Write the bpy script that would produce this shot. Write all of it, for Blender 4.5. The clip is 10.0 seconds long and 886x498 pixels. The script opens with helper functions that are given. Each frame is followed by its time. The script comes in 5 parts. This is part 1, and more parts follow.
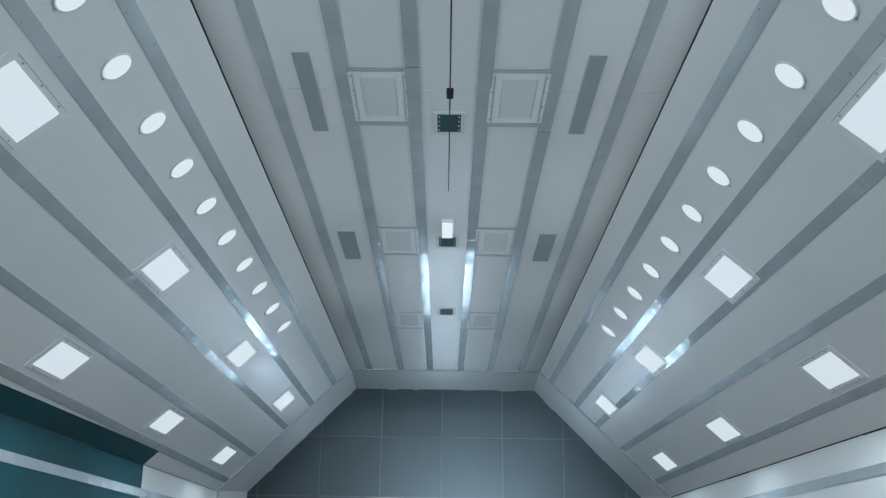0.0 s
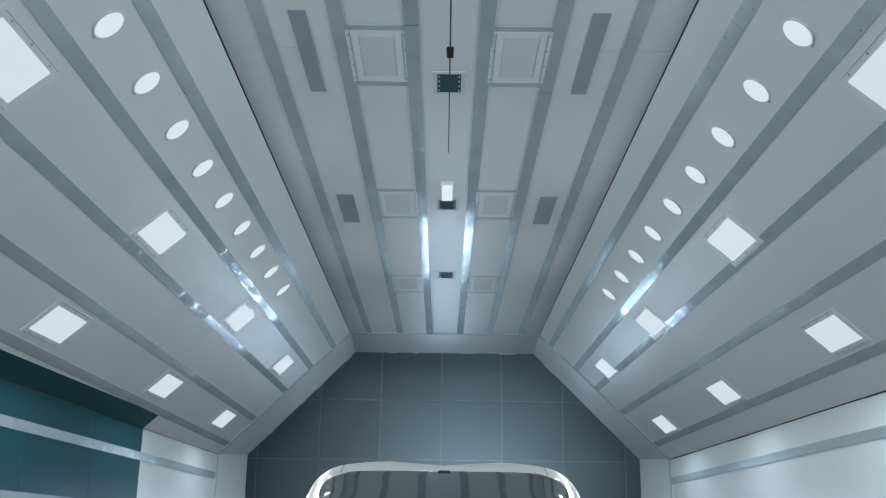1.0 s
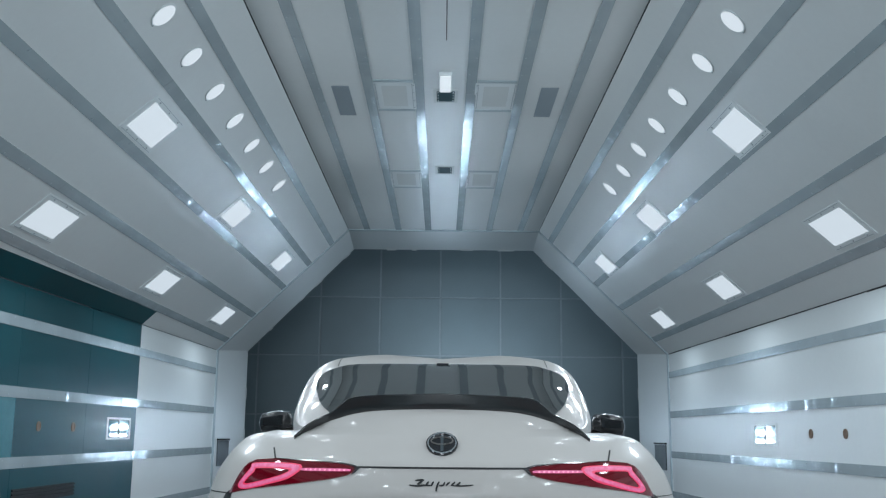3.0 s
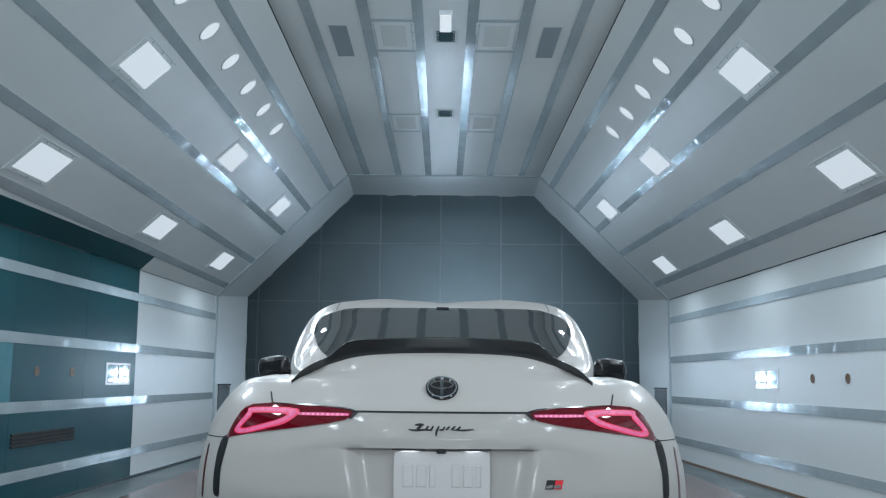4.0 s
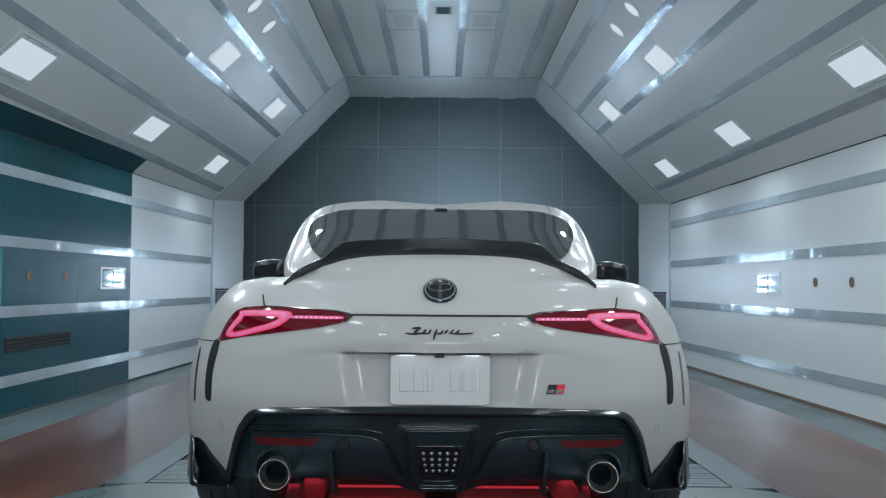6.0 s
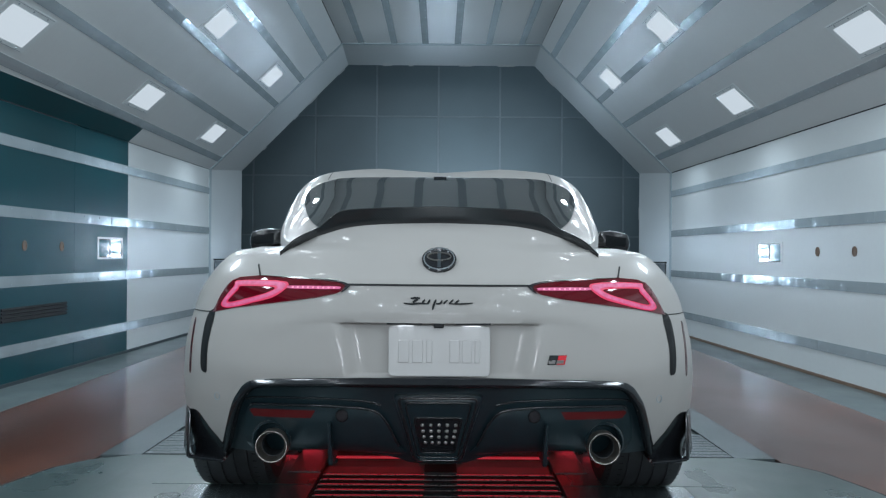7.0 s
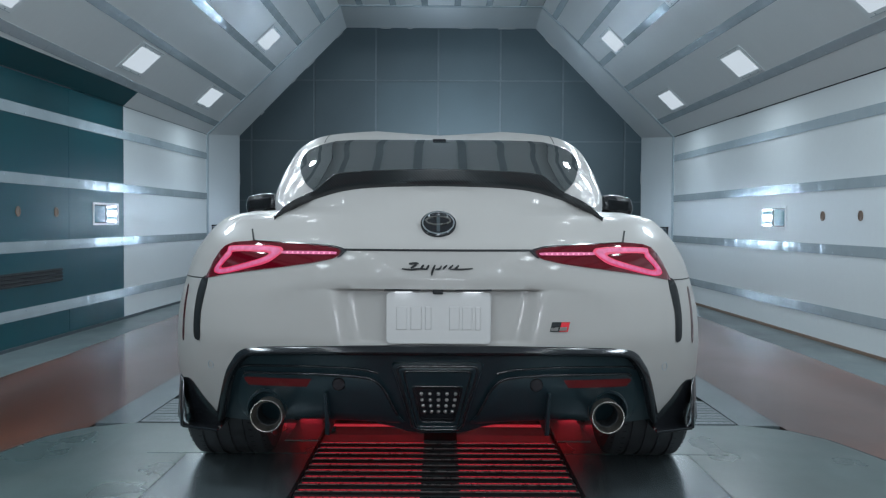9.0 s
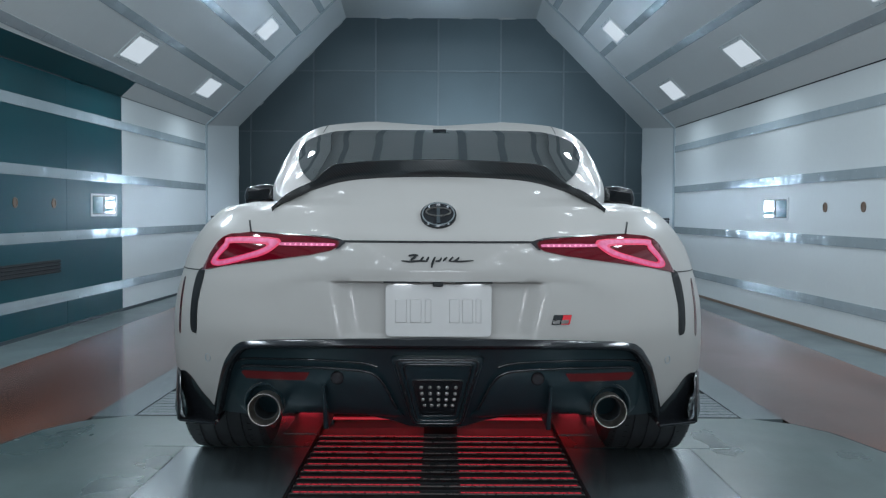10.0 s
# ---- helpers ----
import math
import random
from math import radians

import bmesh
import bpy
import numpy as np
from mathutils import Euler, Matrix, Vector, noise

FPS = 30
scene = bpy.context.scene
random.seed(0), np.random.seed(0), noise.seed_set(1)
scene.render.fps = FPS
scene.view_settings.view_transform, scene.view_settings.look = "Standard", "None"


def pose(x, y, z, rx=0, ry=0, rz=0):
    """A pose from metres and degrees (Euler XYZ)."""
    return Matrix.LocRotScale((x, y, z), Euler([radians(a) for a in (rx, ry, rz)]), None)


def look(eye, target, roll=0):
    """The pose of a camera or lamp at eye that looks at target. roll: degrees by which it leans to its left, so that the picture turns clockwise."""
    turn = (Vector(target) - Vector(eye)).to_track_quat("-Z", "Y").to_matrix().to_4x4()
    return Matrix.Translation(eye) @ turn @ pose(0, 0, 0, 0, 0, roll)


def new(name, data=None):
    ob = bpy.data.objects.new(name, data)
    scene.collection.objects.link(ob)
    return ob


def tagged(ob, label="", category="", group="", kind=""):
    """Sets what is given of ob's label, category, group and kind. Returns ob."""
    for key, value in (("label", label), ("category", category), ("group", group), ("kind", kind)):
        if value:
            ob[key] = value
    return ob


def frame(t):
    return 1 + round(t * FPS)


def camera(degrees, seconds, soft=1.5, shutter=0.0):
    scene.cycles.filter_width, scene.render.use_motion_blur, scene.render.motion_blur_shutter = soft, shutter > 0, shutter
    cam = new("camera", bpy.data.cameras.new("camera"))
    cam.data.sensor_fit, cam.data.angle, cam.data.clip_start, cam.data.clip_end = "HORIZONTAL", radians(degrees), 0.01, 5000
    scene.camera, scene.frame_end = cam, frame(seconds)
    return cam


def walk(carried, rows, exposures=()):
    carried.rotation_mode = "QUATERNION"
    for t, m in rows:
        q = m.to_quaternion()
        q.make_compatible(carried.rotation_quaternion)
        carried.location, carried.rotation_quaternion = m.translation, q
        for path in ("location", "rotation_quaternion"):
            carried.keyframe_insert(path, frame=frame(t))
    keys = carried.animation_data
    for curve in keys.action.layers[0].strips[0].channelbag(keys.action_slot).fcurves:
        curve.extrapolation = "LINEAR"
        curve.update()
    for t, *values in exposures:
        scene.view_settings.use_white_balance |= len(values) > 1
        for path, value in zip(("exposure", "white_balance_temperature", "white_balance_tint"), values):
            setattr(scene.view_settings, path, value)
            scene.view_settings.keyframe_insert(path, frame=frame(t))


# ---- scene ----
cam = camera(49.0, 10.0, soft=1.25)
PATH = [
    (0, (0.0, -3.327, 0.899), (-0.008, -1.434, 1.544), 0.8),
    (0.5, (-0.003, -3.294, 0.906), (-0.009, -1.391, 1.52), 0.7),
    (1, (-0.006, -3.257, 0.916), (-0.011, -1.341, 1.49), 0.7),
    (1.5, (-0.006, -3.227, 0.917), (-0.01, -1.297, 1.439), 0.7),
    (2, (0.001, -3.2, 0.916), (-0.003, -1.257, 1.39), 0.7),
    (2.5, (-0.002, -3.169, 0.91), (-0.005, -1.215, 1.335), 0.6),
    (3.8, (0.001, -3.051, 0.907), (0.001, -1.072, 1.195), 0.5),
    (4, (0.001, -3.033, 0.903), (0.0, -1.051, 1.169), 0.5),
    (4.5, (0.002, -2.991, 0.902), (0.001, -1.002, 1.106), 0.5),
    (5, (0.003, -2.951, 0.899), (0.003, -0.957, 1.05), 0.5),
    (5.5, (0.003, -2.917, 0.896), (0.005, -0.92, 1.006), 0.5),
    (7, (0.004, -2.82, 0.891), (0.009, -0.82, 0.903), 0.4),
    (7.5, (0.006, -2.797, 0.89), (0.011, -0.797, 0.878), 0.4),
    (8, (0.004, -2.773, 0.887), (0.011, -0.773, 0.854), 0.4),
    (8.5, (0.005, -2.747, 0.886), (0.011, -0.748, 0.841), 0.4),
    (9, (0.007, -2.725, 0.885), (0.012, -0.726, 0.827), 0.3),
    (9.5, (0.006, -2.703, 0.885), (0.012, -0.704, 0.814), 0.3),
    (10, (0.007, -2.682, 0.885), (0.012, -0.684, 0.809), 0.3),
]
walk(cam, [(t, look(eye, target, roll)) for t, eye, target, roll in PATH], [(0, 1.38, 6230, 10), (4, 1.27, 6130, 10), (10, 1.17, 6130, 10)])

# ---------------------------------------------------------------- light
world = bpy.data.worlds.new("world")
scene.world = world
world.use_nodes = True
world.node_tree.nodes["Background"].inputs[0].default_value = (0.5, 0.6, 0.7, 1)
world.node_tree.nodes["Background"].inputs[1].default_value = 0.02

LAMP = 19.5          # radiance of the lamps set just under the fluorescent panels' diffusers
SPOT = 14.0          # radiance of the lamps set just under the round downlights' lenses
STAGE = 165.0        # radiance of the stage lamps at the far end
WASH = 20.0         # watts of the unseen bar added to brighten the end wall
SOFT = 122.0        # watts of the unseen fill lamp added to brighten the car's tail

# ---------------------------------------------------------------- materials


def node_mat(name):
    m = bpy.data.materials.new(name)
    m.use_nodes = True
    nt = m.node_tree
    return m, nt, nt.nodes["Principled BSDF"]


def surface(name, color, rough=0.5, metal=0.0, var=0.08, scale=1.5, grain=60.0, bump=0.0, rvar=0.08, stretch=(1, 1, 1),
            coat=0.0, spec=0.5, random_piece=0.0, detail=5):
    """A surface with variation at two scales in colour and gloss, and fine relief."""
    m, nt, b = node_mat(name)
    N, L = nt.nodes, nt.links
    tc = N.new("ShaderNodeTexCoord")
    mp = N.new("ShaderNodeMapping")
    mp.inputs["Scale"].default_value = stretch
    L.new(tc.outputs["Object"], mp.inputs[0])
    big = N.new("ShaderNodeTexNoise")
    big.inputs["Scale"].default_value, big.inputs["Detail"].default_value = scale, detail
    fine = N.new("ShaderNodeTexNoise")
    fine.inputs["Scale"].default_value, fine.inputs["Detail"].default_value = grain, 3
    L.new(mp.outputs[0], big.inputs["Vector"])
    L.new(mp.outputs[0], fine.inputs["Vector"])
    mix = N.new("ShaderNodeMath")
    mix.operation = "MULTIPLY_ADD"
    mix.inputs[1].default_value = 0.35
    L.new(fine.outputs[0], mix.inputs[0])
    L.new(big.outputs[0], mix.inputs[2])
    rng = N.new("ShaderNodeMapRange")
    rng.inputs["From Min"].default_value, rng.inputs["From Max"].default_value = 0.3, 1.05
    rng.inputs["To Min"].default_value, rng.inputs["To Max"].default_value = 1 - var, 1 + var
    L.new(mix.outputs[0], rng.inputs[0])
    last = rng.outputs[0]
    if random_piece:
        info = N.new("ShaderNodeObjectInfo")
        pr = N.new("ShaderNodeMapRange")
        pr.inputs["To Min"].default_value, pr.inputs["To Max"].default_value = 1 - random_piece, 1 + random_piece
        L.new(info.outputs["Random"], pr.inputs[0])
        mul = N.new("ShaderNodeMath")
        mul.operation = "MULTIPLY"
        L.new(last, mul.inputs[0])
        L.new(pr.outputs[0], mul.inputs[1])
        last = mul.outputs[0]
    col = N.new("ShaderNodeVectorMath")
    col.operation = "SCALE"
    col.inputs[0].default_value = color
    L.new(last, col.inputs["Scale"])
    L.new(col.outputs[0], b.inputs["Base Color"])
    rr = N.new("ShaderNodeMapRange")
    rr.inputs["From Min"].default_value, rr.inputs["From Max"].default_value = 0.3, 1.05
    rr.inputs["To Min"].default_value, rr.inputs["To Max"].default_value = max(0.02, rough - rvar), min(1, rough + rvar)
    L.new(mix.outputs[0], rr.inputs[0])
    L.new(rr.outputs[0], b.inputs["Roughness"])
    b.inputs["Metallic"].default_value = metal
    b.inputs["Specular IOR Level"].default_value = spec
    b.inputs["Coat Weight"].default_value = coat
    b.inputs["Coat Roughness"].default_value = 0.022
    if bump:
        bp = N.new("ShaderNodeBump")
        bp.inputs["Strength"].default_value, bp.inputs["Distance"].default_value = min(1, bump), 0.004 * max(1, bump)
        L.new(mix.outputs[0], bp.inputs["Height"])
        L.new(bp.outputs[0], b.inputs["Normal"])
    return m


def worn_floor(name, color, rough, metal=0.0, spec=0.5, stain=0.35, scuff=0.10, pale=(0.15, 0.17, 0.17)):
    """A trodden floor: broad stains, cloudy dirt, and thin pale scuffs along the tunnel, in colour and gloss."""
    m, nt, b = node_mat(name)
    N, L = nt.nodes, nt.links
    tc = N.new("ShaderNodeTexCoord")

    def field(scale, detail, stretch=(1, 1, 1), distortion=0.0):
        mp, nz = N.new("ShaderNodeMapping"), N.new("ShaderNodeTexNoise")
        mp.inputs["Scale"].default_value = stretch
        nz.inputs["Scale"].default_value, nz.inputs["Detail"].default_value, nz.inputs["Distortion"].default_value = scale, detail, distortion
        L.new(tc.outputs["Object"], mp.inputs[0])
        L.new(mp.outputs[0], nz.inputs["Vector"])
        return nz.outputs[0]

    def spread(value, lo, hi, to_lo, to_hi):
        r = N.new("ShaderNodeMapRange")
        r.interpolation_type = "SMOOTHSTEP"
        for key, v in (("From Min", lo), ("From Max", hi), ("To Min", to_lo), ("To Max", to_hi)):
            r.inputs[key].default_value = v
        L.new(value, r.inputs[0])
        return r.outputs[0]

    def math_node(kind, p, q):
        n = N.new("ShaderNodeMath")
        n.operation = kind
        for k, v in enumerate((p, q)):
            if isinstance(v, float):
                n.inputs[k].default_value = v
            else:
                L.new(v, n.inputs[k])
        return n.outputs[0]

    broad = spread(field(0.9, 3, (1, 0.6, 1)), 0.30, 0.72, 1 - stain, 1 + stain)
    cloud = spread(field(5.0, 7, (1, 0.7, 1)), 0.25, 0.78, 1 - stain * 0.5, 1 + stain * 0.5)
    grit = spread(field(70.0, 2), 0.2, 0.8, 0.92, 1.08)
    tone = math_node("MULTIPLY", math_node("MULTIPLY", broad, cloud), grit)
    mark = math_node("MULTIPLY", spread(field(2.2, 5, (9, 0.8, 1), 0.4), 0.50, 0.86, 0.0, 1.0), spread(field(1.7, 2), 0.45, 0.65, 0.0, scuff))
    col = N.new("ShaderNodeVectorMath")
    col.operation = "SCALE"
    col.inputs[0].default_value = color
    L.new(tone, col.inputs["Scale"])
    mix = N.new("ShaderNodeMix")
    mix.data_type = "RGBA"
    L.new(mark, mix.inputs[0])
    L.new(col.outputs[0], mix.inputs[6])
    mix.inputs[7].default_value = (*pale, 1)
    L.new(mix.outputs[2], b.inputs["Base Color"])
    L.new(spread(field(2.6, 4, (1, 0.6, 1)), 0.2, 0.8, rough * 0.85, rough * 1.2), b.inputs["Roughness"])
    b.inputs["Metallic"].default_value = metal
    b.inputs["Specular IOR Level"].default_value = spec
    return m


def glow(name, color, strength, base=(0.8, 0.8, 0.8)):
    m, nt, b = node_mat(name)
    b.inputs["Base Color"].default_value = (*base, 1)
    b.inputs["Emission Color"].default_value = (*color, 1)
    b.inputs["Emission Strength"].default_value = strength
    return m


PANEL = surface("panel_paint", (0.545, 0.578, 0.586), 0.36, var=0.06, scale=0.7, grain=25, bump=0.015, rvar=0.04, spec=0.85)
TEAL = surface("teal_panel", (0.002, 0.048, 0.060), 0.34, var=0.3, scale=1.1, grain=30, bump=0.01, rvar=0.05, spec=0.22)
TEALGLASS = surface("teal_glazing", (0.040, 0.150, 0.175), 0.25, var=0.25, scale=1.5, grain=30, rvar=0.05, spec=0.4)
SLATE = surface("slate_panel", (0.135, 0.185, 0.207), 0.45, var=0.12, scale=1.2, grain=40, bump=0.02, random_piece=0.06)
STEEL = surface("galvanised_strip", (0.405, 0.470, 0.503), 0.18, 0.32, var=0.10, scale=3.6, grain=9, bump=2.5, rvar=0.005, stretch=(0.4, 1, 0.4), detail=1)


def brushed(m):
    """Rolling marks along the tunnel spread the gloss across the strip."""
    N, L = m.node_tree.nodes, m.node_tree.links
    tc = N.new("ShaderNodeTexCoord")
    cr = N.new("ShaderNodeVectorMath")
    cr.operation = "CROSS_PRODUCT"
    cr.inputs[1].default_value = (0, 1, 0)
    L.new(tc.outputs["Normal"], cr.inputs[0])
    b = N["Principled BSDF"]
    b.inputs["Anisotropic"].default_value = 1.0
    L.new(cr.outputs[0], b.inputs["Tangent"])


brushed(STEEL)
PLATE = worn_floor("steel_plate", (0.105, 0.126, 0.132), 0.22, 0.45, stain=0.18, scuff=0.4, pale=(0.20, 0.23, 0.24))
CONCRETE = worn_floor("sealed_concrete", (0.036, 0.056, 0.054), 0.29, spec=0.42, stain=0.34, scuff=0.35, pale=(0.12, 0.15, 0.15))
REDFLOOR = worn_floor("red_floor_paint", (0.088, 0.024, 0.009), 0.17, spec=0.42, stain=0.36, scuff=0.30, pale=(0.10, 0.075, 0.06))
PALE = worn_floor("pale_concrete", (0.095, 0.118, 0.120), 0.34, stain=0.32, scuff=0.3)
DARK = surface("dark_void", (0.012, 0.014, 0.016), 0.6, var=0.2)
CROSS = surface("galvanised_cross_strip", (0.33, 0.395, 0.43), 0.40, 0.2, var=0.10, scale=6, grain=30, rvar=0.04)
VENT = surface("vent_mesh", (0.48, 0.515, 0.52), 0.5, 0.0, var=0.06, scale=3, grain=160, bump=0.1)
FRAME = surface("white_frame", (0.57, 0.615, 0.63), 0.34, var=0.05, scale=4, grain=50)
PATCH = surface("grey_patch", (0.26, 0.31, 0.345), 0.45, 0.3, var=0.12, scale=4, grain=60)
GASKET = surface("black_rubber", (0.011, 0.012, 0.013), 0.55, var=0.2, scale=8, grain=90, spec=0.2)
BRASS = surface("copper_plug", (0.15, 0.10, 0.07), 0.55, 0.1, var=0.2, scale=20)
CLEAR = surface("window_glass_plate", (0.020, 0.085, 0.10), 0.06, var=0.3, scale=20, rvar=0.02, bump=0.015, spec=0.3)
SATINGREY = surface("dark_grey_cover", (0.032, 0.042, 0.048), 0.45, var=0.2, scale=6)
DULLPANE = surface("dull_dark_pane", (0.022, 0.062, 0.078), 0.55, var=0.3, scale=20, spec=0.15)
JOINT = surface("pale_joint_filler", (0.20, 0.245, 0.265), 0.5, var=0.25, scale=3, grain=30)
# diffusers glow dimly for their look; separate unseen lamps below them light the tunnel
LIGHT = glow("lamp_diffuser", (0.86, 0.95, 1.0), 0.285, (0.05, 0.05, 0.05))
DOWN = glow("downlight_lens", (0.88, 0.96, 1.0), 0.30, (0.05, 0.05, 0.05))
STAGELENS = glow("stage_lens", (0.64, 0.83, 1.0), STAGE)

# ---------------------------------------------------------------- mesh helpers


def part(name, bm, material, parent=None, label="", smooth=False, category="", group="", kind=""):
    me = bpy.data.meshes.new(name)
    bmesh.ops.recalc_face_normals(bm, faces=bm.faces)
    bm.to_mesh(me)
    bm.free()
    for m in material if isinstance(material, (list, tuple)) else [material]:
        me.materials.append(m)
    if smooth:
        me.polygons.foreach_set("use_smooth", [True] * len(me.polygons))
        me.set_sharp_from_angle(angle=radians(smooth if smooth is not True else 35))
    ob = new(name, me)
    ob.parent = parent
    return tagged(ob, label, category, group, kind)


def thing(name, label, category, group="", at=(0, 0, 0)):
    ob = new(name)
    ob.location = at
    return tagged(ob, label, category, group)


def hexa(bm, p):
    """A solid of eight corners: four of one face, then the four opposite."""
    v = [bm.verts.new(q) for q in p]
    for f in ((0, 1, 2, 3), (4, 7, 6, 5), (0, 4, 5, 1), (1, 5, 6, 2), (2, 6, 7, 3), (3, 7, 4, 0)):
        bm.faces.new([v[i] for i in f])
    return v


def box(bm, x0, x1, y0, y1, z0, z1):
    return hexa(bm, [(x0, y0, z0), (x1, y0, z0), (x1, y1, z0), (x0, y1, z0), (x0, y0, z1), (x1, y0, z1), (x1, y1, z1), (x0, y1, z1)])


def bar(bm, a, b, n, w, h):
    """A flat bar from a to b that stands h proud of the plane with normal n, w wide."""
    a, b, n = Vector(a), Vector(b), Vector(n).normalized()
    s = (b - a).cross(n).normalized() * (w / 2)
    hexa(bm, [a - s, a + s, b + s, b - s, a - s + n * h, a + s + n * h, b + s + n * h, b - s + n * h])


def disc(bm, c, n, r, h, seg=20, r2=None):
    """A short cylinder (or cone) on c along n."""
    c, n = Vector(c), Vector(n).normalized()
    u = n.orthogonal().normalized()
    w = n.cross(u)
    rings = []
    for rad, d in ((r, 0), (r if r2 is None else r2, h)):
        rings.append([bm.verts.new(c + n * d + (u * math.cos(k * math.tau / seg) + w * math.sin(k * math.tau / seg)) * rad) for k in range(seg)])
    for k in range(seg):
        bm.faces.new((rings[0][k], rings[0][(k + 1) % seg], rings[1][(k + 1) % seg], rings[1][k]))
    bm.faces.new(rings[1])
    bm.faces.new(rings[0][::-1])


def ring(bm, c, n, r0, r1, h, seg=28):
    """A flat ring between two radii, h high."""
    c, n = Vector(c), Vector(n).normalized()
    u = n.orthogonal().normalized()
    w = n.cross(u)
    q = []
    for rad, d in ((r0, 0), (r1, 0), (r1, h), (r0, h)):
        q.append([bm.verts.new(c + n * d + (u * math.cos(k * math.tau / seg) + w * math.sin(k * math.tau / seg)) * rad) for k in range(seg)])
    for i in range(4):
        for k in range(seg):
            bm.faces.new((q[i][k], q[i][(k + 1) % seg], q[(i + 1) % 4][(k + 1) % seg], q[(i + 1) % 4][k]))


# ---------------------------------------------------------------- the tunnel's section
BACK, PORTAL, END = -12.6, 8.70, 13.6
CX, CZ, FZ = 1.18, 3.385, 1.88       # ceiling half width and height; foot of the slope


def half(y):
    """Half the width between the walls, which close in slightly along the tunnel."""
    return 2.94 - 0.0245 * y


def slope_at(side, s, y, off=0.0):
    """A place on the slope: s from the ceiling (0) to the wall (1); off inwards."""
    x, z = CX + (half(y) - CX) * s, CZ + (FZ - CZ) * s
    n = Vector((CZ - FZ, 0, half(y) - CX)).normalized()
    return Vector((side * (x - n.x * off), y, z - n.z * off))


def slope_in(side, y=3.0):
    n = Vector((CZ - FZ, 0, half(y) - CX)).normalized()
    return Vector((-side * n.x, 0, -n.z))


def slope_slab(bm, side, s0, s1, y0, y1, n=44):
    """A slab of the slope between two heights, in short lengths, since the slope is slightly twisted."""
    rows = []
    for k in range(n + 1):
        y = y0 + (y1 - y0) * k / n
        rows.append([bm.verts.new(slope_at(side, s, y, o)) for s, o in ((s0, 0), (s1, 0), (s1, -0.1), (s0, -0.1))])
    for a, b in zip(rows, rows[1:]):
        for k in range(4):
            bm.faces.new((a[k], a[(k + 1) % 4], b[(k + 1) % 4], b[k]))
    bm.faces.new(rows[0])
    bm.faces.new(rows[-1][::-1])


def wall_at(side, y, z, off=0.0):
    return Vector((side * (half(y) - off), y, z))


def wall_in(side):
    return Vector((-side, -0.0245, 0)).normalized()


def crowned(bm, a, b, n, w, h, crown=0.0008, seg=2):
    """A flat bar with a slightly arched face."""
    a, b, n = Vector(a), Vector(b), Vector(n).normalized()
    s = (b - a).cross(n).normalized() * (w / 2)
    ends = []
    for p in (a, b):
        row = [bm.verts.new(p - s)]
        row += [bm.verts.new(p + s * u + n * (h + crown * (1 - u * u))) for u in [2 * k / seg - 1 for k in range(seg + 1)]]
        row.append(bm.verts.new(p + s))
        ends.append(row)
    for k in range(seg + 2):
        bm.faces.new((ends[0][k], ends[0][k + 1], ends[1][k + 1], ends[1][k]))
    bm.faces.new(ends[0])
    bm.faces.new(ends[1][::-1])


def strip(bm, a, b, n, w=0.075, h=0.004, every=0.31, joint=2.44):
    """A screwed steel cover strip, in lengths that meet at joints."""
    a, b = Vector(a), Vector(b)
    d = (b - a)
    length = d.length
    d.normalize()
    s = d.cross(Vector(n)).normalized()
    t = 0.0
    first = random.uniform(0.5, joint)
    while t < length - 0.01:
        e = min(length, t + (first if t == 0 else joint))
        lift = random.uniform(0, 0.0012)
        crowned(bm, a + d * (t + 0.001), a + d * (e - 0.001), n, w, h + lift)
        t = e
    t = 0.12
    while t < length:
        side = random.choice((-1, 1))
        had = len(bm.faces)
        disc(bm, a + d * t + s * side * w * 0.28 + Vector(n).normalized() * (h + 0.0006), n, 0.006, 0.003, 6)
        bm.faces.ensure_lookup_table()
        for f in bm.faces[had:]:
            f.material_index = 1
        t += every


# floor: one sheet with the painted lanes, plates and gratings laid on it
bm = bmesh.new()
box(bm, -4.2, 4.2, BACK - 0.3, END + 0.4, -0.25, -0.012)
floor = part("floor", bm, CONCRETE, None, "grey sealed concrete tunnel floor", kind="structure")
for side in (-1, 1):
    bm = bmesh.new()
    box(bm, *sorted((side * 1.488, side * 2.46)), BACK, END, -0.012, 0)
    part("painted_lane", bm, REDFLOOR, floor, "worn glossy red-brown painted floor lane")
    bm = bmesh.new()
    n = 60
    for k in range(n):
        # ragged worn edge against the paint
        ya, yb = BACK + (END - BACK) * k / n, BACK + (END - BACK) * (k + 1) / n
        xa = 2.43 + random.uniform(-0.012, 0.012) if k else 2.45
        xe = xa if k == 0 else xe
        hexa(bm, [(side * xe, ya, -0.011), (side * (half(ya) - 0.0005), ya, -0.011), (side * (half(yb) - 0.0005), yb, -0.011), (side * xa, yb, -0.011),
                  (side * xe, ya, 0.0006), (side * (half(ya) - 0.0005), ya, 0.0006), (side * (half(yb) - 0.0005), yb, 0.0006), (side * xa, yb, 0.0006)])
        xe = xa
    part("wall_side_band", bm, PALE, floor, "bare pale concrete band along the wall")
    bm = bmesh.new()
    box(bm, *sorted((side * 1.31, side * 1.485)), 1.47, END, -0.012, 0.001)
    part("edge_plate", bm, PLATE, floor, "pale grey steel edge plate")

